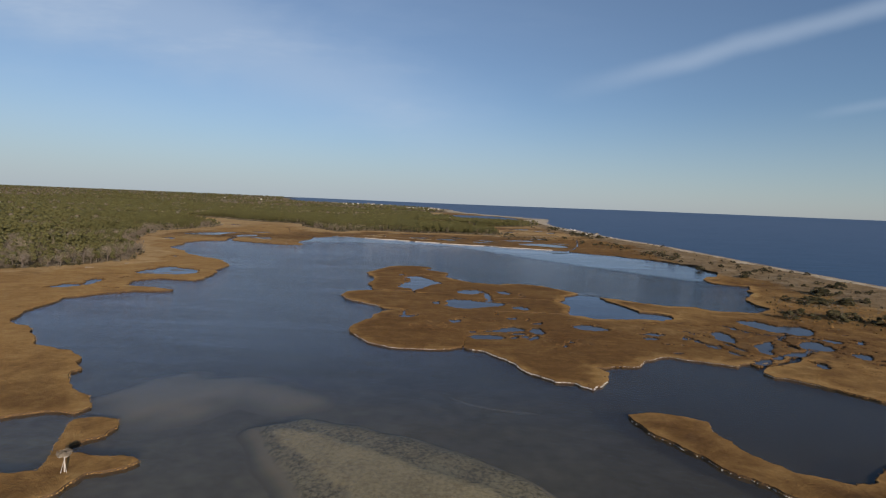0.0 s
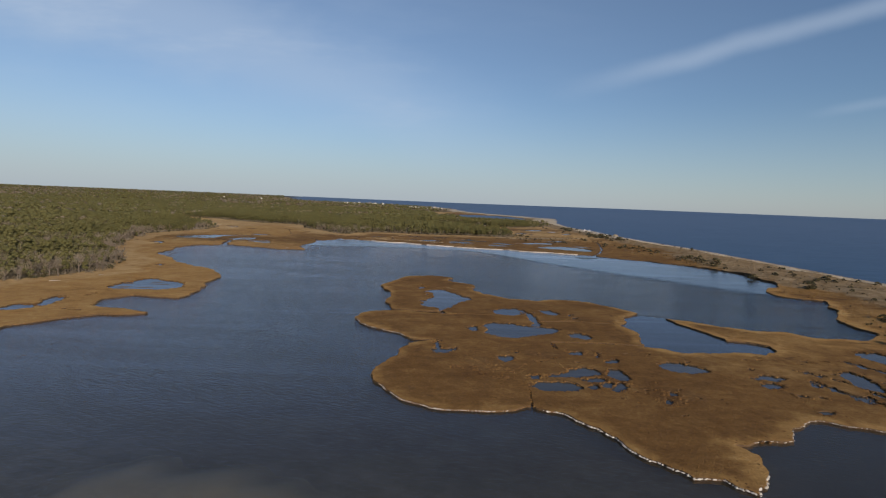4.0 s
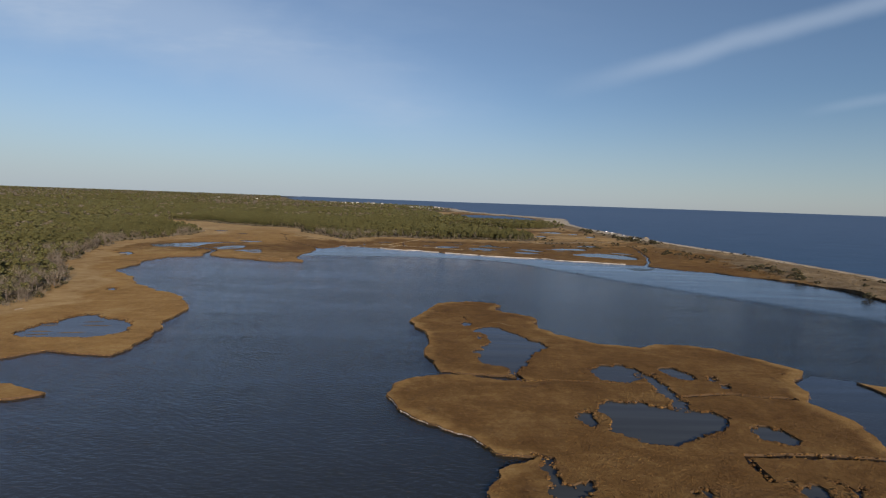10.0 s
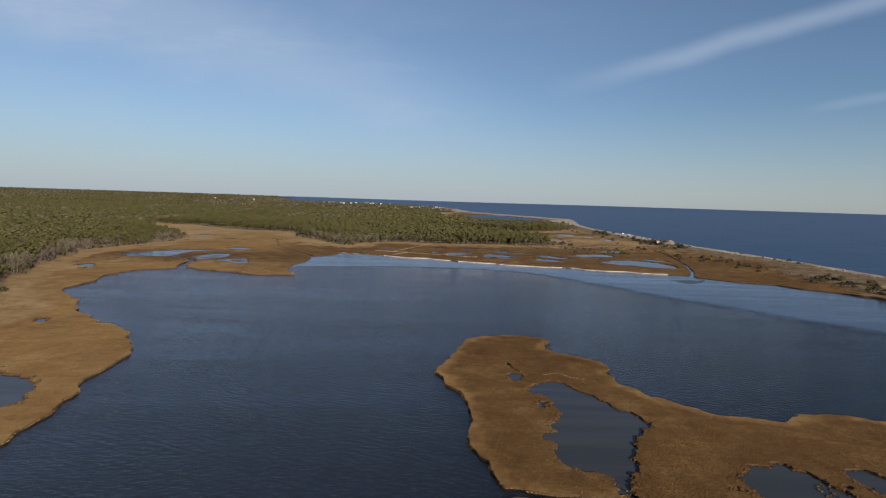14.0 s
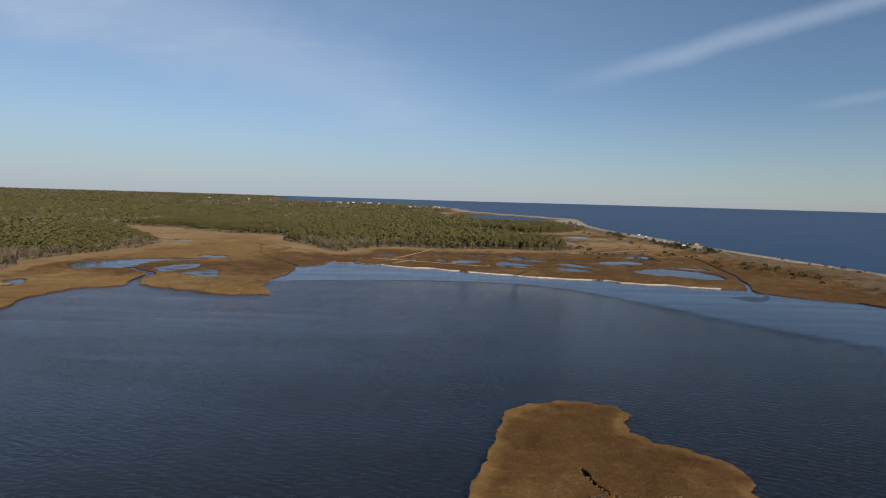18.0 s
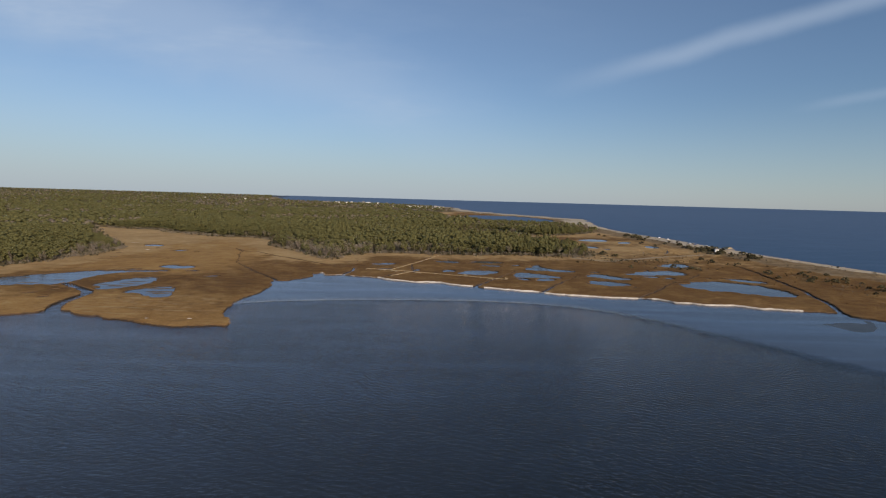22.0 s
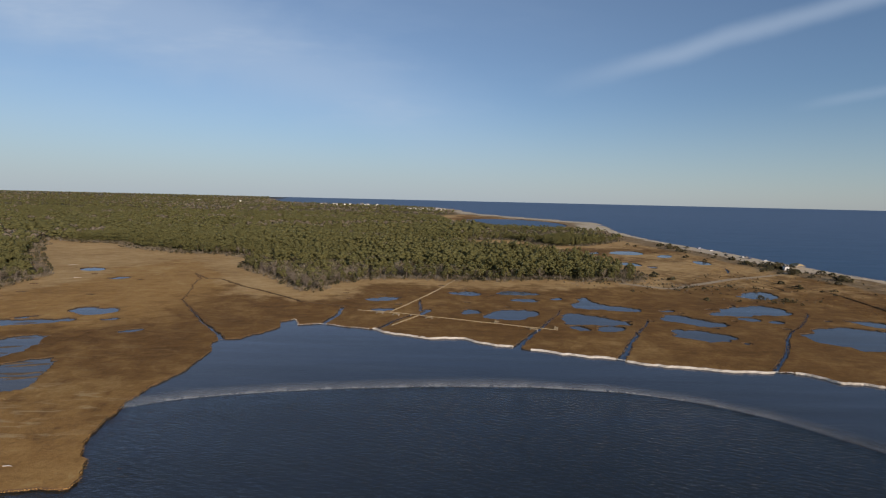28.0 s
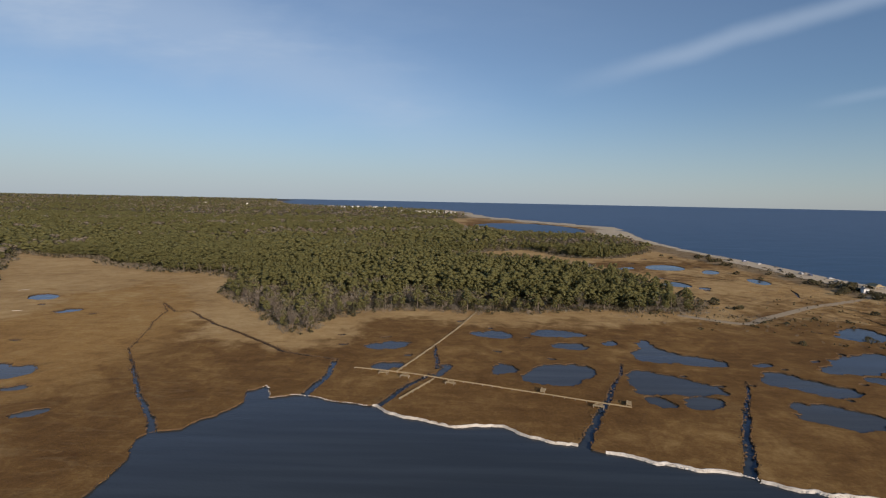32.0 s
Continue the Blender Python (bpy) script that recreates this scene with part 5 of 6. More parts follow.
def twig_parts(count, long, thick, wide, low, high, seed):
    """Corners and triangles of thin bare twigs that stand up and out in a loose haze."""
    r = np.random.default_rng(seed)
    z = r.uniform(low, high * 0.8, count)
    a, reach = r.uniform(0, 6.28, count), wide * np.sqrt(r.random(count)) * (0.55 + 0.6 * np.sin(np.pi * np.clip(z / high, 0, 1)))
    foot = np.stack([reach * np.cos(a), reach * np.sin(a), z], 1)
    lean = np.stack([0.4 * np.cos(a) + r.normal(0, 0.3, count), 0.4 * np.sin(a) + r.normal(0, 0.3, count), r.uniform(0.5, 1.1, count)], 1)
    tip = foot + lean * long * r.uniform(0.6, 1.3, (count, 1))
    b = r.uniform(0, 6.28, count)
    across = np.stack([np.cos(b), np.sin(b), 0 * b], 1) * thick
    v = np.stack([foot - across, foot + across, tip], 1).reshape(-1, 3)
    return v, np.arange(3 * count, dtype=np.int32).reshape(-1, 3)


def to_bmesh(v, f):
    bm = bmesh.new()
    made = [bm.verts.new(p) for p in v]
    for t in f:
        bm.faces.new([made[i] for i in t])
    return bm


def pine(seed, tall):
    """A pitch pine: bare lower trunk, a few stubs and limbs, ragged clumped crown."""
    r = random.Random(seed)
    root = tagged(new("pitch_pine"), "dark green pitch pine with a bare lower trunk", "tree", "pines along the forest edge")
    bend = [(0, 0, -0.4), (r.uniform(-0.15, 0.15), r.uniform(-0.15, 0.15), 0.4 * tall), (r.uniform(-0.4, 0.4), r.uniform(-0.4, 0.4), 0.92 * tall)]
    bm = tube(bend, [0.22, 0.16, 0.05], 6)
    for k in range(6):
        z, a = tall * (0.34 + 0.09 * k), r.uniform(0, 6.28)
        tube([(0, 0, z), (1.5 * math.cos(a), 1.5 * math.sin(a), z + 0.5)], [0.07, 0.02], 4, bm)
    part("trunk", bm, BARK, root)
    part("crown", to_bmesh(*crown_parts(46, 0.70, 0.27 * tall, 0.40 * tall, 0.98 * tall, seed)), NEEDLE, root)
    return root


def bare_tree(seed, tall):
    """A leafless grey tree: forked trunk and a haze of twigs."""
    r = random.Random(seed)
    root = tagged(new("bare_tree"), "leafless grey tree with fine twigs", "tree", "bare trees at the forest edge")
    bm, twigs = bmesh.new(), bmesh.new()
    tube([(0, 0, -0.4), (0.1, 0, 0.35 * tall), (0.2, 0.1, 0.7 * tall)], [0.16, 0.11, 0.04], 5, bm)
    for k in range(9):
        a, z = r.uniform(0, 6.28), tall * r.uniform(0.2, 0.6)
        reach, top = tall * r.uniform(0.14, 0.3), z + tall * r.uniform(0.2, 0.42)
        end = Vector((reach * math.cos(a), reach * math.sin(a), top))
        tube([(0.05, 0, z), tuple(0.5 * end + Vector((0, 0, 0.35 * z))), tuple(end)], [0.07, 0.045, 0.02], 4, bm)
        for _ in range(9):
            base = end * r.uniform(0.6, 1.0)
            tip = base + Vector((r.gauss(0, 0.5), r.gauss(0, 0.5), r.uniform(0.3, 1.2)))
            tube([tuple(base), tuple(tip)], [0.035, 0.012], 3, twigs)
    part("trunk", bm, BARK, root)
    part("crown", twigs, TWIG, root, "haze of bare grey twigs")
    return root


def forest_spots(x0, x1, y0, y1, gap, depth0, depth1):
    """Uneven places for trees inside the wood, by their depth from its edge."""
    gx, gy = np.meshgrid(np.arange(x0, x1, gap), np.arange(y0, y1, gap))
    at = np.stack([gx.ravel(), gy.ravel()], 1) + rng.uniform(-0.48, 0.48, (gx.size, 2)) * gap
    at = at[at[:, 0] > -0.95 * at[:, 1] - 110]
    far = np.where(inside(at, FOREST), 1, -1) * distance(at, FOREST)
    far = far + 4 * waves(at, 30, 8)
    return at[(far > depth0) & (far < depth1)]


def ground_z(at):
    return land_height(at)


def stand(name, at, shapes, tall, mat, label):
    """Joined trees at the given places."""
    z = ground_z(at)
    pick = rng.integers(0, len(shapes), len(at))
    verts, faces, start = [], [], 0
    for k, (v, f) in enumerate(shapes):
        some = np.nonzero(pick == k)[0]
        if not len(some):
            continue
        turn = rng.uniform(0, 6.28, len(some))
        c, s = np.cos(turn)[:, None], np.sin(turn)[:, None]
        big = (tall * rng.uniform(0.6, 1.25, len(some)) * (1 + 0.14 * waves(at[some], 60, 13)))[:, None]
        # stunted wood out on the sandy point
        big = big * np.where((at[some, 1] > 1000) & (at[some, 1] < 1420) & (at[some, 0] > 20), 0.55, 1.0)[:, None]
        x, y = big * (c * v[:, 0] - s * v[:, 1]), big * (s * v[:, 0] + c * v[:, 1])
        made = np.stack([x + at[some, :1], y + at[some, 1:], big * v[:, 2] + z[some][:, None]], 2)
        faces.append((f[None] + (np.arange(len(some)) * len(v))[:, None, None]).reshape(-1, 3) + start)
        verts.append(made.reshape(-1, 3))
        start += made.shape[0] * made.shape[1]
    return tagged(sheet(name, np.concatenate(verts), np.concatenate(faces), [mat], smooth=True), label, "forest", kind="stuff")


def trunked(shape, thick=0.022):
    """Adds a three-sided trunk of unit height to a crown."""
    v, f = shape
    a = np.array([0, 2.1, 4.2])
    low = np.stack([thick * np.cos(a), thick * np.sin(a), np.full(3, -0.05)], 1)
    high = np.stack([0.4 * thick * np.cos(a), 0.4 * thick * np.sin(a), np.full(3, 0.6)], 1)
    b = len(v)
    sides = np.array([t for i in range(3) for t in ((b + i, b + (i + 1) % 3, b + 3 + i), (b + (i + 1) % 3, b + 3 + (i + 1) % 3, b + 3 + i))])
    return np.concatenate([v, low, high]), np.concatenate([f, sides])


NEAR_SHAPES = [trunked(crown_parts(22, 0.125, 0.30, 0.16, 0.95, 30 + k, 0.68)) for k in range(9)]
MID_SHAPES = [crown_parts(8, 0.21, 0.31, 0.26, 0.88, 50 + k, 0.68) for k in range(9)]
WIDE_SHAPES = [crown_parts(6, 0.34, 0.44, 0.34, 0.82, 60 + k, 0.6) for k in range(7)]
FAR_SHAPES = [crown_parts(4, 0.42, 0.55, 0.35, 0.85, 70 + k) for k in range(6)]
BARE_SHAPES = [trunked(twig_parts(95, 0.24, 0.014, 0.30, 0.12, 1.0, 90 + k), 0.012) for k in range(8)]

near = np.concatenate([forest_spots(-420, -180, 40, 1000, 4.9, 5, 1e9), forest_spots(-180, 240, 600, 1000, 4.9, 5, 1e9)])
patchy = waves(near, 70, 17)
edge_depth = distance(near, FOREST)
bare = (patchy + 0.5 * step(edge_depth, 26, 4) > np.where((near[:, 1] < 450) & (near[:, 0] > -320), -0.85, np.where((near[:, 1] < 700) & (near[:, 0] < -105) & (near[:, 0] > -185), -0.5, np.where(near[:, 1] < 640, 0.30, 0.60)))) & (rng.random(len(near)) < 0.75)
front_row, deep = edge_depth < 50, edge_depth > 130
stand("pine_wood", near[~bare & front_row], NEAR_SHAPES, 8.4, NEEDLE, "dense green pitch pine wood behind the marsh")
stand("pine_wood", near[~bare & ~front_row & ~deep], MID_SHAPES, 8.4, NEEDLE, "green pitch pine wood back from the marsh")
stand("pine_wood", near[~bare & deep][::2], WIDE_SHAPES, 8.2, NEEDLE, "deep green pine wood far back from the marsh")
young = near[~deep][::2] + rng.uniform(1.4, 3.2, (len(near[~deep][::2]), 2))
stand("pine_wood", young, MID_SHAPES, 5.4, NEEDLE, "younger pines filling the wood below the tall ones")
stand("bare_wood", near[bare], BARE_SHAPES, 6.4, TWIG, "patches of leafless grey trees among the pines")
middle_wood = np.concatenate([forest_spots(-1300, -420, 40, 1000, 8.0, 0, 1e9), forest_spots(-1700, 260, 1000, 1700, 9.5, 0, 1e9)])
grey = (waves(middle_wood, 90, 19) + 0.7 * waves(middle_wood, 33, 20) > 0.20) & (rng.random(len(middle_wood)) < 0.6)
stand("pine_wood", middle_wood[~grey], WIDE_SHAPES, 8.2, NEEDLE, "wide green pine forest in the distance")
stand("bare_wood", middle_wood[grey], WIDE_SHAPES, 6.6, TWIG, "grey-brown leafless stands within the distant forest")
far_wood = forest_spots(-5200, 100, 1700, 5200, 30, 0, 1e9)
grey = (waves(far_wood, 260, 23) + 0.8 * waves(far_wood, 90, 24) > -0.05) & (rng.random(len(far_wood)) < 0.6)
stand("pine_wood", far_wood[~grey], FAR_SHAPES, 8.0, NEEDLE, "far forest running to the horizon")
stand("bare_wood", far_wood[grey], FAR_SHAPES, 7.0, TWIG, "far grey-brown woods towards the horizon")

# undergrowth along the foot of the wood
low_spots = np.concatenate([forest_spots(-300, -170, 240, 700, 2.6, -4.5, 7), forest_spots(-480, 95, 590, 900, 2.6, -7.5, 7), forest_spots(-40, 240, 880, 1100, 3.4, -5, 6)])
LOW_SHAPES = [crown_parts(8, 0.27, 0.55, 0.10, 0.9, 120 + k, 0.9) for k in range(5)]
LOW_TWIGS = [twig_parts(60, 0.45, 0.035, 0.60, 0.0, 0.9, 140 + k) for k in range(6)]
kind = rng.random(len(low_spots)) + 0.25 * waves(low_spots, 40, 31)
stand("undergrowth", low_spots[kind < 0.55], LOW_TWIGS, 2.1, TWIG, "brown leafless thicket along the forest edge")
stand("undergrowth", low_spots[kind >= 0.55][::2], LOW_SHAPES, 2.2, SCRUB, "dark low scrub along the forest edge")

# single trees along the edge of the wood
edge_spots = np.concatenate([forest_spots(-300, -170, 240, 680, 4.6, -2.5, 5), forest_spots(-260, 90, 600, 800, 4.6, -2.5, 5)])
edge_spots = edge_spots[rng.permutation(len(edge_spots))][:330]
pines, bares = [pine(k, 7.0 + 0.4 * k) for k in range(5)], [bare_tree(k, 5.4 + 0.5 * k) for k in range(4)]
heights = ground_z(edge_spots)
for k, (p, z) in enumerate(zip(edge_spots, heights)):
    some = bares if (k % 5 and (p[1] < 430 or (p[1] < 680 and p[0] < -112))) or k % 11 == 0 else pines
    turn, big = random.uniform(0, 360), random.uniform(0.62, 1.12) * (1.3 if some is bares else 1.0)
    model = some[k % len(some)]
    m = pose(p[0], p[1], z, 0, 0, turn) @ Matrix.Diagonal((big, big, big, 1))
    if k < 9 and model in pines + bares and not model.get("placed"):
        model.matrix_world, model["placed"] = m, 1
    else:
        copy_thing(model, m)
for model in pines + bares:
    if not model.get("placed"):
        q = edge_spots[0] + np.array([-3.0, 2.0])
        model.matrix_world = pose(q[0] - random.uniform(0, 9), q[1] + random.uniform(0, 9), float(ground_z(np.array([q]))[0]))


# ---- scrub on the dunes and marsh borders ----
def bush(seed):
    r = random.Random(seed)
    root = tagged(new("shrub"), "low dark cedar shrub on the dune", "shrub", "shrubs on the dunes")
    bm = bmesh.new()
    for k in range(5):
        a = r.uniform(0, 6.28)
        tube([(0, 0, -0.2), (0.7 * math.cos(a), 0.7 * math.sin(a), r.uniform(0.7, 1.5))], [0.07, 0.03], 4, bm)
    part("stem", bm, BARK, root)
    part("crown", to_bmesh(*crown_parts(34, 0.42, 1.35, -0.35, 1.6, seed + 200, 0.7)), SCRUB, root)
    return root


bushes = [bush(k) for k in range(4)]
places = []
for cx, cy, sx, sy, count, big in ((184, 243, 10, 5, 13, 1.45), (171, 204, 12, 5, 12, 1.35), (200, 264, 4, 3, 5, 1.5), (208, 290, 4, 4, 3, 1.2), (228, 294, 6, 3, 3, 1.2), (233, 272, 6, 4, 4, 1.1), (205, 355, 14, 22, 9, 1.0), (222, 330, 18, 20, 8, 0.9), (230, 390, 14, 30, 7, 0.9), (196, 450, 10, 16, 16, 1.1),
        (188, 530, 9, 28, 14, 0.9), (175, 600, 14, 30, 14, 0.9), (205, 720, 9, 26, 24, 1.2), (201, 748, 5, 14, 14, 1.2), (95, 648, 28, 9, 16, 0.6), (120, 612, 14, 6, 10, 0.7), (205, 800, 10, 40, 14, 1.0), (195, 900, 16, 50, 18, 1.2), (80, 690, 8, 18, 10, 1.0), (240, 500, 10, 120, 12, 0.7)):
    for _ in range(count):
        places.append((random.gauss(cx, sx), random.gauss(cy, sy), big * random.uniform(0.5, 1.25)))
spots_z = ground_z(np.array([p[:2] for p in places]))
for k, ((x, y, big), z) in enumerate(zip(places, spots_z)):
    m = pose(x, y, z - 0.05, 0, 0, random.uniform(0, 360)) @ Matrix.Diagonal((1.15 * big, 1.15 * big, big, 1))
    if k < 4:
        bushes[k].matrix_world = m
    else:
        copy_thing(bushes[k % 4], m)


# thin brown thickets between the shrubs
r = np.random.default_rng(77)
thicket = np.concatenate([r.normal((cx, cy), (sx, sy), (count, 2)) for cx, cy, sx, sy, count in ((178, 232, 14, 12, 150), (170, 202, 16, 8, 130), (205, 350, 16, 40, 120), (196, 450, 9, 20, 90), (182, 540, 9, 35, 90),
    (100, 645, 30, 8, 110), (118, 612, 14, 5, 60), (206, 725, 8, 26, 110), (205, 820, 10, 60, 120), (150, 690, 30, 14, 60), (80, 685, 8, 20, 90), (60, 657, 26, 4, 120), (235, 500, 10, 130, 110))])
keep = inside(thicket, MAIN_LAND) & (distance(thicket, MAIN_LAND) > 2)
for p in PONDS:
    keep &= ~inside(thicket, p)
thicket = thicket[keep]
pick = r.random(len(thicket)) < 0.6
stand("thicket", thicket[pick], LOW_TWIGS, 0.95, TWIG, "sparse brown leafless scrub on the dunes")
stand("thicket", thicket[~pick], LOW_SHAPES, 0.9, SCRUB, "sparse dark evergreen scrub on the dunes")


# ---- nest platform on the islet ----
def nest_platform(x, y, z):
    root = tagged(new("nest_platform"), "tall pole with braces and a big stick nest on the islet", "nest platform")
    part("pole", tube([(0, 0, -0.6), (0.02, 0, 1.2), (0.05, 0.02, 2.5)], [0.10, 0.095, 0.09], 8), GREYWOOD, root)
    for side in (-1, 1):
        part("brace", tube([(side * 0.42, -0.35, -0.2), (side * 0.05, 0, 1.7)], [0.045, 0.04], 5), GREYWOOD, root)
    deck = part("platform", box(0.05, 0.02, 2.54, 1.25, 1.25, 0.08, 0.015), GREYWOOD, root)
    for side in (-1, 1):
        part("joist", box(0.05 + side * 0.4, 0.02, 2.46, 0.08, 1.3, 0.10), GREYWOOD, root)
    r = random.Random(5)
    bm = bmesh.new()
    for k in range(170):
        a, reach, h = r.uniform(0, 6.28), r.uniform(0.2, 0.95), r.uniform(0, 0.62)
        reach *= 1 - 0.25 * abs(h - 0.25)
        p = Vector((0.05 + reach * math.cos(a), reach * math.sin(a), 2.6 + h))
        d = Vector((-math.sin(a), math.cos(a), r.uniform(-0.3, 0.3))) * r.uniform(0.25, 0.6)
        tube([tuple(p - d), tuple(p + d)], [0.03, 0.018], 3, bm)
    part("nest", bm, NEST, root, "heap of interwoven grey sticks")
    root.matrix_world = pose(x, y, z, 0, 0, 15)


nest_platform(-54, 71, float(ground_z(np.array([(-54.0, 71.0)]))[0]))


# ---- boardwalk over the marsh ----
def board_run(line, wide, label):
    """A raised timber walk: deck sections on paired posts with kerb rails."""
    root = tagged(new("boardwalk"), label, "boardwalk", "boardwalks on the marsh")
    for a, b in zip(line, line[1:]):
        a, b = Vector((*a, 0)), Vector((*b, 0))
        far = (b - a).length
        count = max(1, round(far / 3.0))
        turn = math.degrees(math.atan2(b.y - a.y, b.x - a.x))
        for k in range(count):
            p = a.lerp(b, (k + 0.5) / count)
            deck = part("deck", box(0, 0, 0.78, far / count - 0.03, wide, 0.06, 0.01), TIMBER, root)
            for s in (-1, 1):
                part("kerb", box(0, s * (wide / 2 - 0.05), 0.84, far / count - 0.05, 0.06, 0.06), TIMBER, deck)
                part("post", box(-far / count / 2 + 0.1, s * (wide / 2 - 0.08), 0.38, 0.11, 0.11, 0.76), GREYWOOD, deck)
            deck.matrix_world = pose(p.x, p.y, 0.02 + 0.03 * math.sin(k), 0, 0, turn)
    return root


board_run(BOARDS[0], 0.65, "long pale timber boardwalk across the marsh")
board_run(BOARDS[1], 0.65, "pale timber boardwalk leading from the wood into the marsh")
board_run(BOARDS[2], 0.65, "short pale timber spur towards the bay")
for x, y, turn in ((-84, 566.4, -13), (-63, 558.4, -20), (-36, 553.8, 70), (-23, 543.2, -20), (-14, 545.5, 70), (-77, 563.6, -15)):
    stage = tagged(new("viewing_stage"), "small pale timber stage beside the boardwalk", "platform", "stages along the boardwalk")
    part("deck", box(0, 0, 1.0, 3.0, 1.3, 0.06, 0.01), TIMBER, stage)
    part("bench", box(0, 0.5, 1.38, 2.2, 0.35, 0.06, 0.01), TIMBER, stage)
    for s in (-1, 1):
        part("bench_leg", box(s * 0.8, 0.5, 1.19, 0.08, 0.3, 0.34), TIMBER, stage)
        for q in (-1, 1):
            part("post", box(s * 1.35, q * 0.6, 0.48, 0.11, 0.11, 0.98), GREYWOOD, stage)
    stage.matrix_world = pose(x, y, 0.02, 0, 0, turn)


# ---- track, car park and buildings ----
def strip(name, line, wide, mat, label, category, rise=0.06):
    """A made surface that follows the ground along a line."""
    line = np.array(line, float)
    run = np.r_[0, np.cumsum(np.hypot(*np.diff(line, axis=0).T))]
    at = np.arange(0, run[-1], 2.0)
    mid = np.stack([np.interp(at, run, line[:, 0]), np.interp(at, run, line[:, 1])], 1)
    mid = np.stack([np.convolve(np.pad(mid[:, i], 3, "edge"), np.ones(7) / 7, "valid") for i in (0, 1)], 1)
    d = np.gradient(mid, axis=0)
    side = np.stack([-d[:, 1], d[:, 0]], 1) / np.hypot(*d.T)[:, None]
    rows = [mid + side * wide * k + rng.normal(0, 0.12, mid.shape) for k in (-0.5, -0.25, 0, 0.25, 0.5)]
    top = np.max([ground_z(r) for r in rows], 0)
    verts = np.stack([np.c_[r, top + rise - (0.12 if i in (0, 4) else 0)] for i, r in enumerate(rows)], 1).reshape(-1, 3)
    k = (np.arange(len(mid) - 1)[:, None] * 5 + np.arange(4)).ravel()
    return tagged(sheet(name, verts, np.stack([k, k + 5, k + 6, k + 1], 1), [mat], smooth=True), label, category, kind="structure")


strip("road", ROAD, 5.5, TRACK, "sandy brown track over the marsh to the beach", "road")
strip("car_park", [(224, 715), (220, 760), (219, 800), (220, 850), (217, 912)], 25.0, GRAVEL, "pale gravel car park behind the beach", "car park", 0.25)


def windows_on(root, x, y, z, w, h, turn):
    pane = part("window", box(0, 0, 0, w + 0.2, 0.08, h + 0.2), WHITE, root)
    part("pane", box(0, -0.05, 0, w, 0.04, h), GLASS, pane)
    pane.matrix_local = pose(x, y, z, 0, 0, turn)


def house(x, y, z, long, deep, wall, roof, turn, wall_mat, roof_mat, label, category="house", group=""):
    """A gabled house with windows, a door and a chimney."""
    root = tagged(new("house" if category == "house" else "pavilion"), label, category, group)
    part("wall", box(0, 0, wall / 2 - 0.6, long, deep, wall + 1.2, 0.03), wall_mat, root)
    bm = bmesh.new()
    e = 0.4
    pts = [(-long / 2 - e, -deep / 2 - e, wall), (long / 2 + e, -deep / 2 - e, wall), (long / 2 + e, deep / 2 + e, wall), (-long / 2 - e, deep / 2 + e, wall), (-long / 2 - e, 0, wall + roof), (long / 2 + e, 0, wall + roof)]
    v = [bm.verts.new(p) for p in pts]
    for f in ((0, 1, 5, 4), (2, 3, 4, 5), (0, 4, 3), (1, 2, 5), (3, 2, 1, 0)):
        bm.faces.new([v[i] for i in f])
    part("roof", bm, roof_mat, root)
    part("chimney", box(long * 0.2, 0.3, wall + roof, 0.7, 0.7, 1.4), SHINGLE, root)
    for row in range(max(1, int(wall // 2.8))):
        for k in range(max(2, int(long // 3))):
            windows_on(root, -long / 2 + (k + 0.5) * long / max(2, int(long // 3)), -deep / 2 - 0.02, 1.5 + 2.8 * row, 1.0, 1.2, 0)
        windows_on(root, -long / 2 - 0.02, 0, 1.5 + 2.8 * row, 1.0, 1.2, -90)
    part("door", box(long * 0.12, -deep / 2 - 0.03, 1.02, 0.95, 0.08, 2.04), SHINGLE, root)
    root.matrix_world = pose(x, y, z, 0, 0, turn)
    return root


base_z = float(ground_z(np.array([(206.0, 736.0)]))[0])
house(206, 736, base_z, 3.8, 3.2, 3.0, 0.9, 78, WHITE, SHINGLE, "small white beach pavilion with a grey roof", "pavilion")
shelter = tagged(new("shelter"), "low weathered beach shelter with a broad roof", "shelter")
bm = bmesh.new()
v = [bm.verts.new(p) for p in ((-6, -3.4, 2.3), (6, -3.4, 2.3), (6, 3.4, 2.3), (-6, 3.4, 2.3), (-3.2, 0, 4.0), (3.2, 0, 4.0))]
for f in ((0, 1, 5, 4), (2, 3, 4, 5), (0, 4, 3), (1, 2, 5), (3, 2, 1, 0)):
    bm.faces.new([v[i] for i in f])
part("roof", bm, TIMBER, shelter, "pale hipped roof")
for sx in (-5.4, -1.8, 1.8, 5.4):
    for sy in (-2.9, 2.9):
        part("post", box(sx, sy, 0.9, 0.2, 0.2, 2.9), GREYWOOD, shelter)
shelter.matrix_world = pose(226, 752, float(ground_z(np.array([(226.0, 752.0)]))[0]) + 0.2, 0, 0, 80)


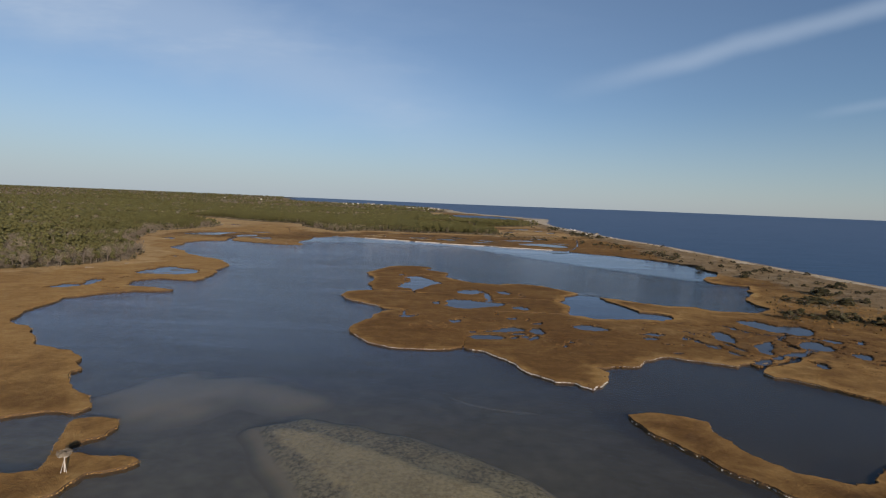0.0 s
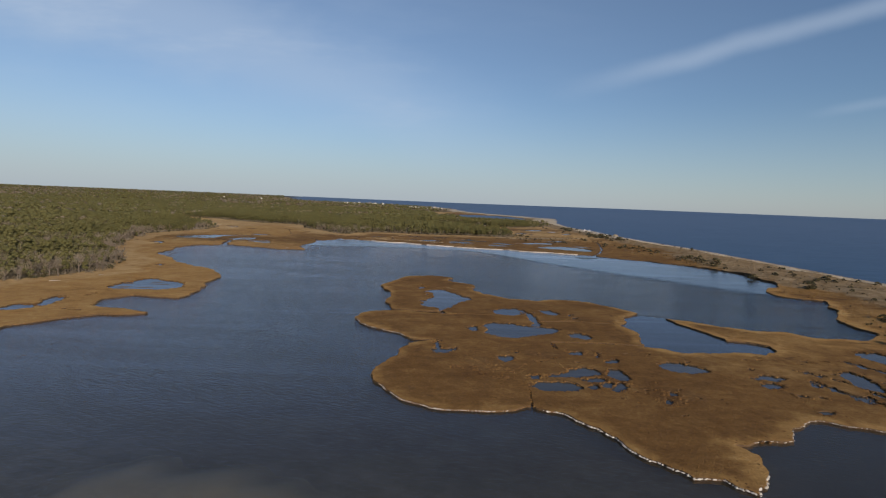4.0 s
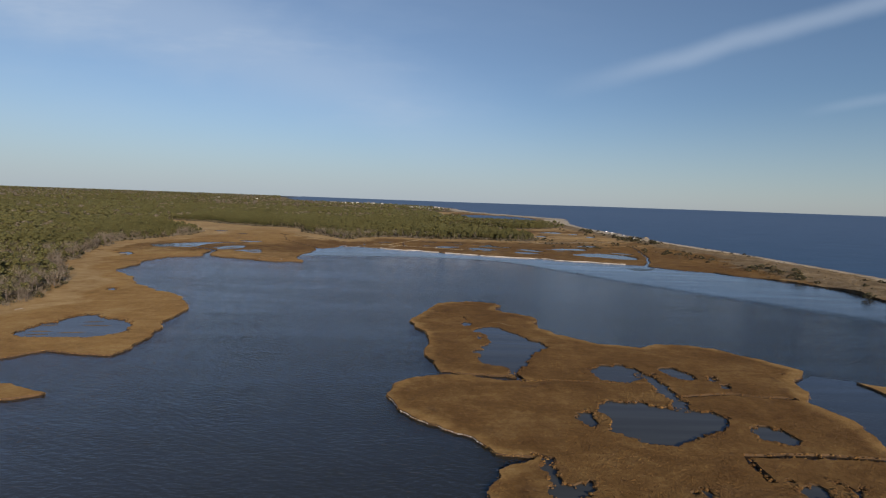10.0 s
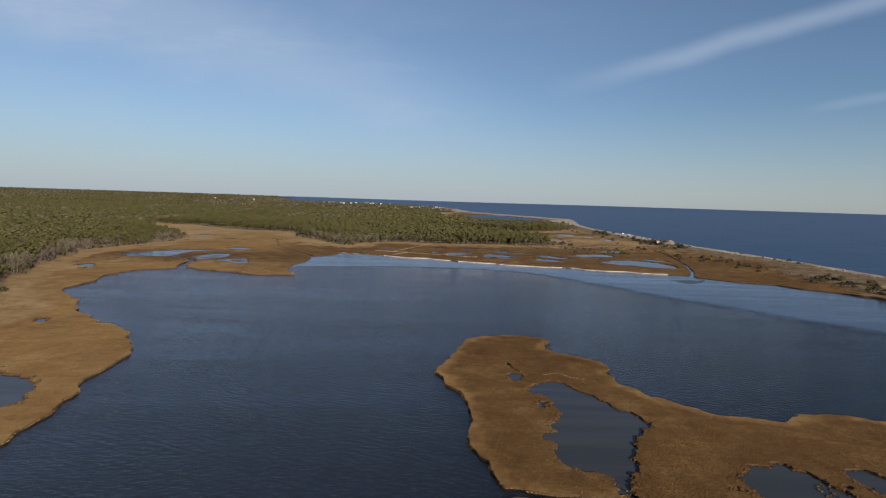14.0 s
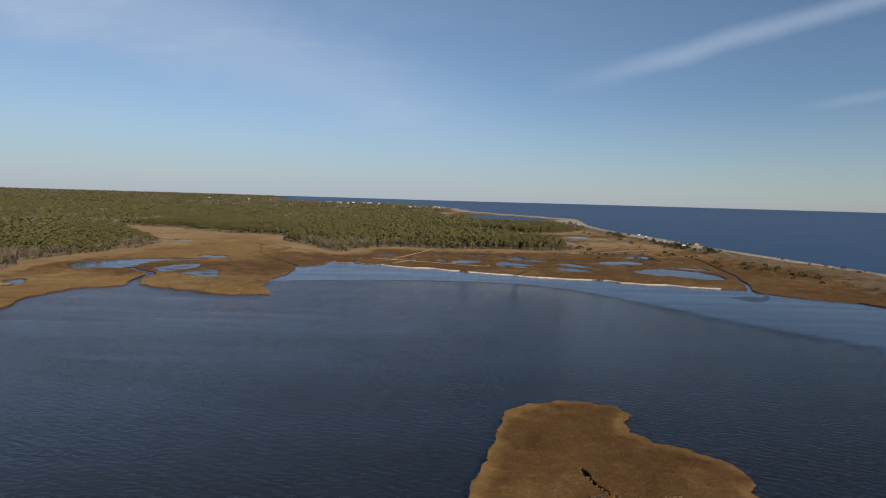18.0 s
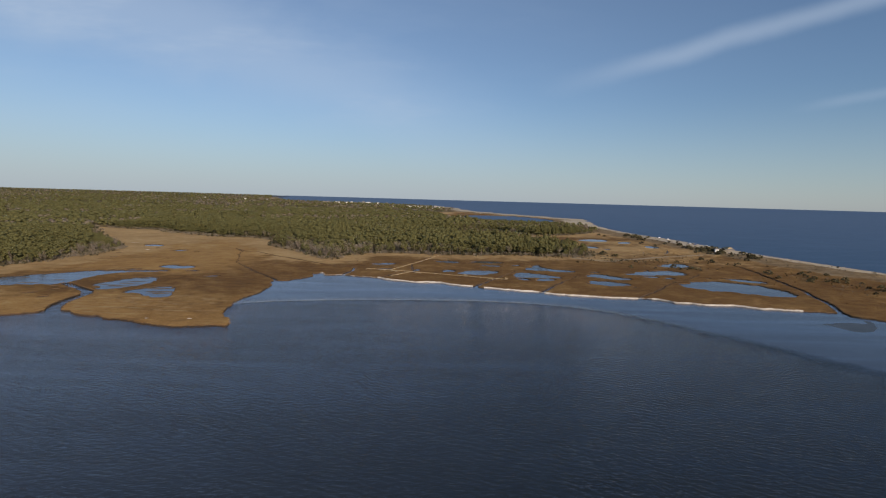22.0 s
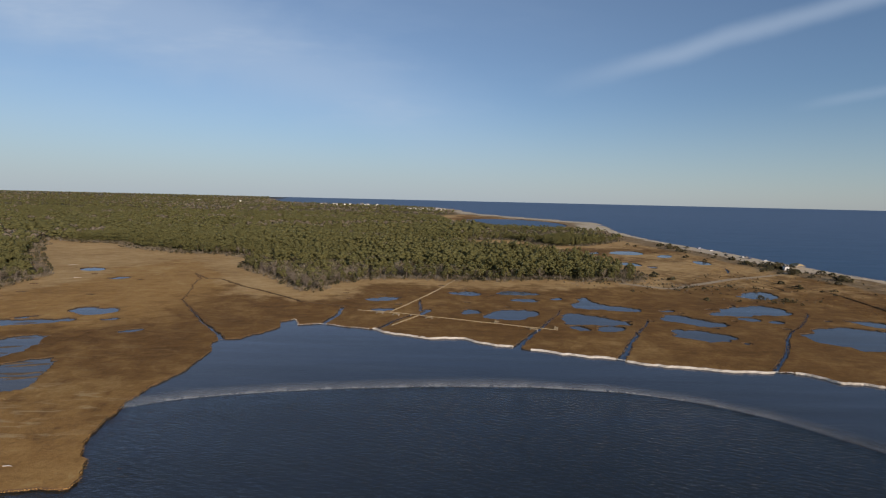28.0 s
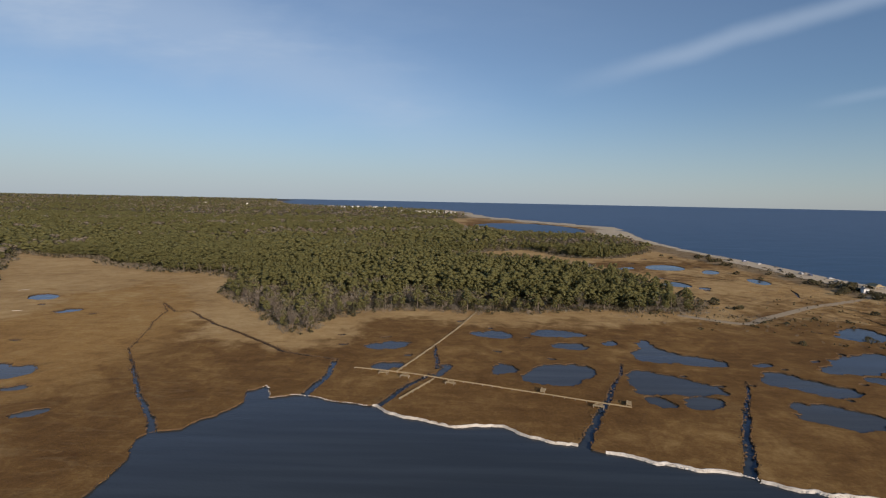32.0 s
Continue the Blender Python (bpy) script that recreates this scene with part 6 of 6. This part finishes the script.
def car(paint, seed, label):
    r = random.Random(seed)
    root = tagged(new("car"), label, "car", "cars in the beach car park")
    bm = bmesh.new()
    side = [(-2.2, 0.35), (-2.2, 0.85), (-1.95, 0.98), (-1.5, 1.55 if seed % 2 else 1.75), (0.35, 1.6 if seed % 2 else 1.78), (1.05, 1.02), (2.05, 0.85), (2.2, 0.6), (2.2, 0.35)]
    rows = [[bm.verts.new((x, s * (0.88 if z < 1.2 else 0.72), z)) for x, z in side] for s in (-1, 1)]
    for k in range(len(side)):
        bm.faces.new((rows[0][k], rows[0][(k + 1) % len(side)], rows[1][(k + 1) % len(side)], rows[1][k]))
    bm.faces.new(rows[0][::-1]), bm.faces.new(rows[1])
    part("body", bm, paint, root)
    part("windscreen", tube([(0.62, -0.6, 1.37), (0.62, 0.6, 1.37)], [0.22, 0.22], 4), GLASS, root)
    for s in (-1, 1):
        part("side_window", box(-0.55, s * 0.79, 1.3, 1.5, 0.1, 0.36), GLASS, root)
        part("headlight", box(2.17, s * 0.62, 0.7, 0.08, 0.3, 0.14), WHITE, root)
        for x in (-1.35, 1.35):
            wheel = part("wheel", tube([(x, s * 0.72, 0.33), (x, s * 0.92, 0.33)], [0.33, 0.33], 12), TYRE, root)
            part("rim", tube([(x, s * 0.90, 0.33), (x, s * 0.935, 0.33)], [0.2, 0.2], 8), PAINTS[2], wheel)
    return root


for k, (x, y, turn) in enumerate(((226, 880, 10), (229, 860, 12), (220, 816, 95), (224, 811, 80), (228, 822, 15), (221, 779, 100), (219, 765, 90), (228, 795, 10), (224, 900, 5), (218, 838, 100))):
    word = ("white", "black", "silver", "blue", "red")[k % 5]
    one = car(PAINTS[k % 5], k, "parked " + word + " car on pale gravel")
    one.matrix_world = pose(x, y, float(max(ground_z(np.array([(x - 1.0, y), (x + 1.0, y)])))) + 0.32, 0, 0, turn)

# far houses along the shore and on the rise behind the forest
FAR_HOUSES = [(-455, 3040, 1.5), (-420, 3010, 1.35), (-520, 3060, 1.2), (-590, 3050, 1.0), (-640, 3020, 1.1), (-700, 3040, 0.9), (-380, 3080, 1.0), (-205, 2420, 0.9), (-180, 2440, 1.0), (-150, 2400, 1.1), (-120, 2430, 1.0), (-95, 2405, 1.2),
              (-62, 2400, 1.4), (-45, 2420, 1.0), (-240, 2460, 0.9), (-1400, 3250, 1.0), (-330, 3060, 1.0), (-550, 3070, 0.8), (-610, 3080, 0.8), (-670, 3060, 0.9), (-480, 3080, 0.9), (-440, 3060, 0.8), (-170, 2470, 0.8),
              (-135, 2460, 0.9), (-108, 2450, 0.8), (-78, 2440, 0.9), (-30, 2440, 0.8), (-1150, 3200, 1.0), (-1020, 3180, 0.9)]
for k, (x, y, big) in enumerate(FAR_HOUSES):
    z = float(ground_z(np.array([(float(x), float(y))]))[0]) + (3.0 if y > 2900 else 1.0)
    house(x, y, z, 10 * big, 7 * big, 5.2 * big, 2.4 * big, (k * 37) % 50 - 25, WHITE if k % 4 else SHINGLE, SHINGLE, "far white house above the trees" if k % 4 else "far grey-shingled house above the trees", "house", "far houses on the shore")

# driftwood, stones and the beach edge
for x, y, turn, long in ((-136, 441, 5, 1.6), (-150, 440, 12, 1.1), (-183, 262, 30, 4.0), (-176, 282, 80, 3.0), (-300, 690, 40, 5.0), (-262, 640, 15, 4.0)):
    z = float(ground_z(np.array([(float(x), float(y))]))[0])
    log = tagged(part("driftwood_log", tube([(-long / 2, 0, 0.09), (0, 0.15, 0.12), (long / 2, -0.05, 0.09)], [0.13, 0.11, 0.06], 6), GREYWOOD), "silvered driftwood log lying on the grass", "driftwood", "driftwood logs")
    log.matrix_world = pose(x, y, z, 0, 0, turn)
beach_line = [(coast_x(y) - 6 + 1.5 * math.sin(y * 0.05), y) for y in range(690, 900, 2)]
clods("beach_stones", beach_line, 0.7, 0.8, STONE, "row of grey and pale boulders along the beach", "stones", 0.35, 1.2)
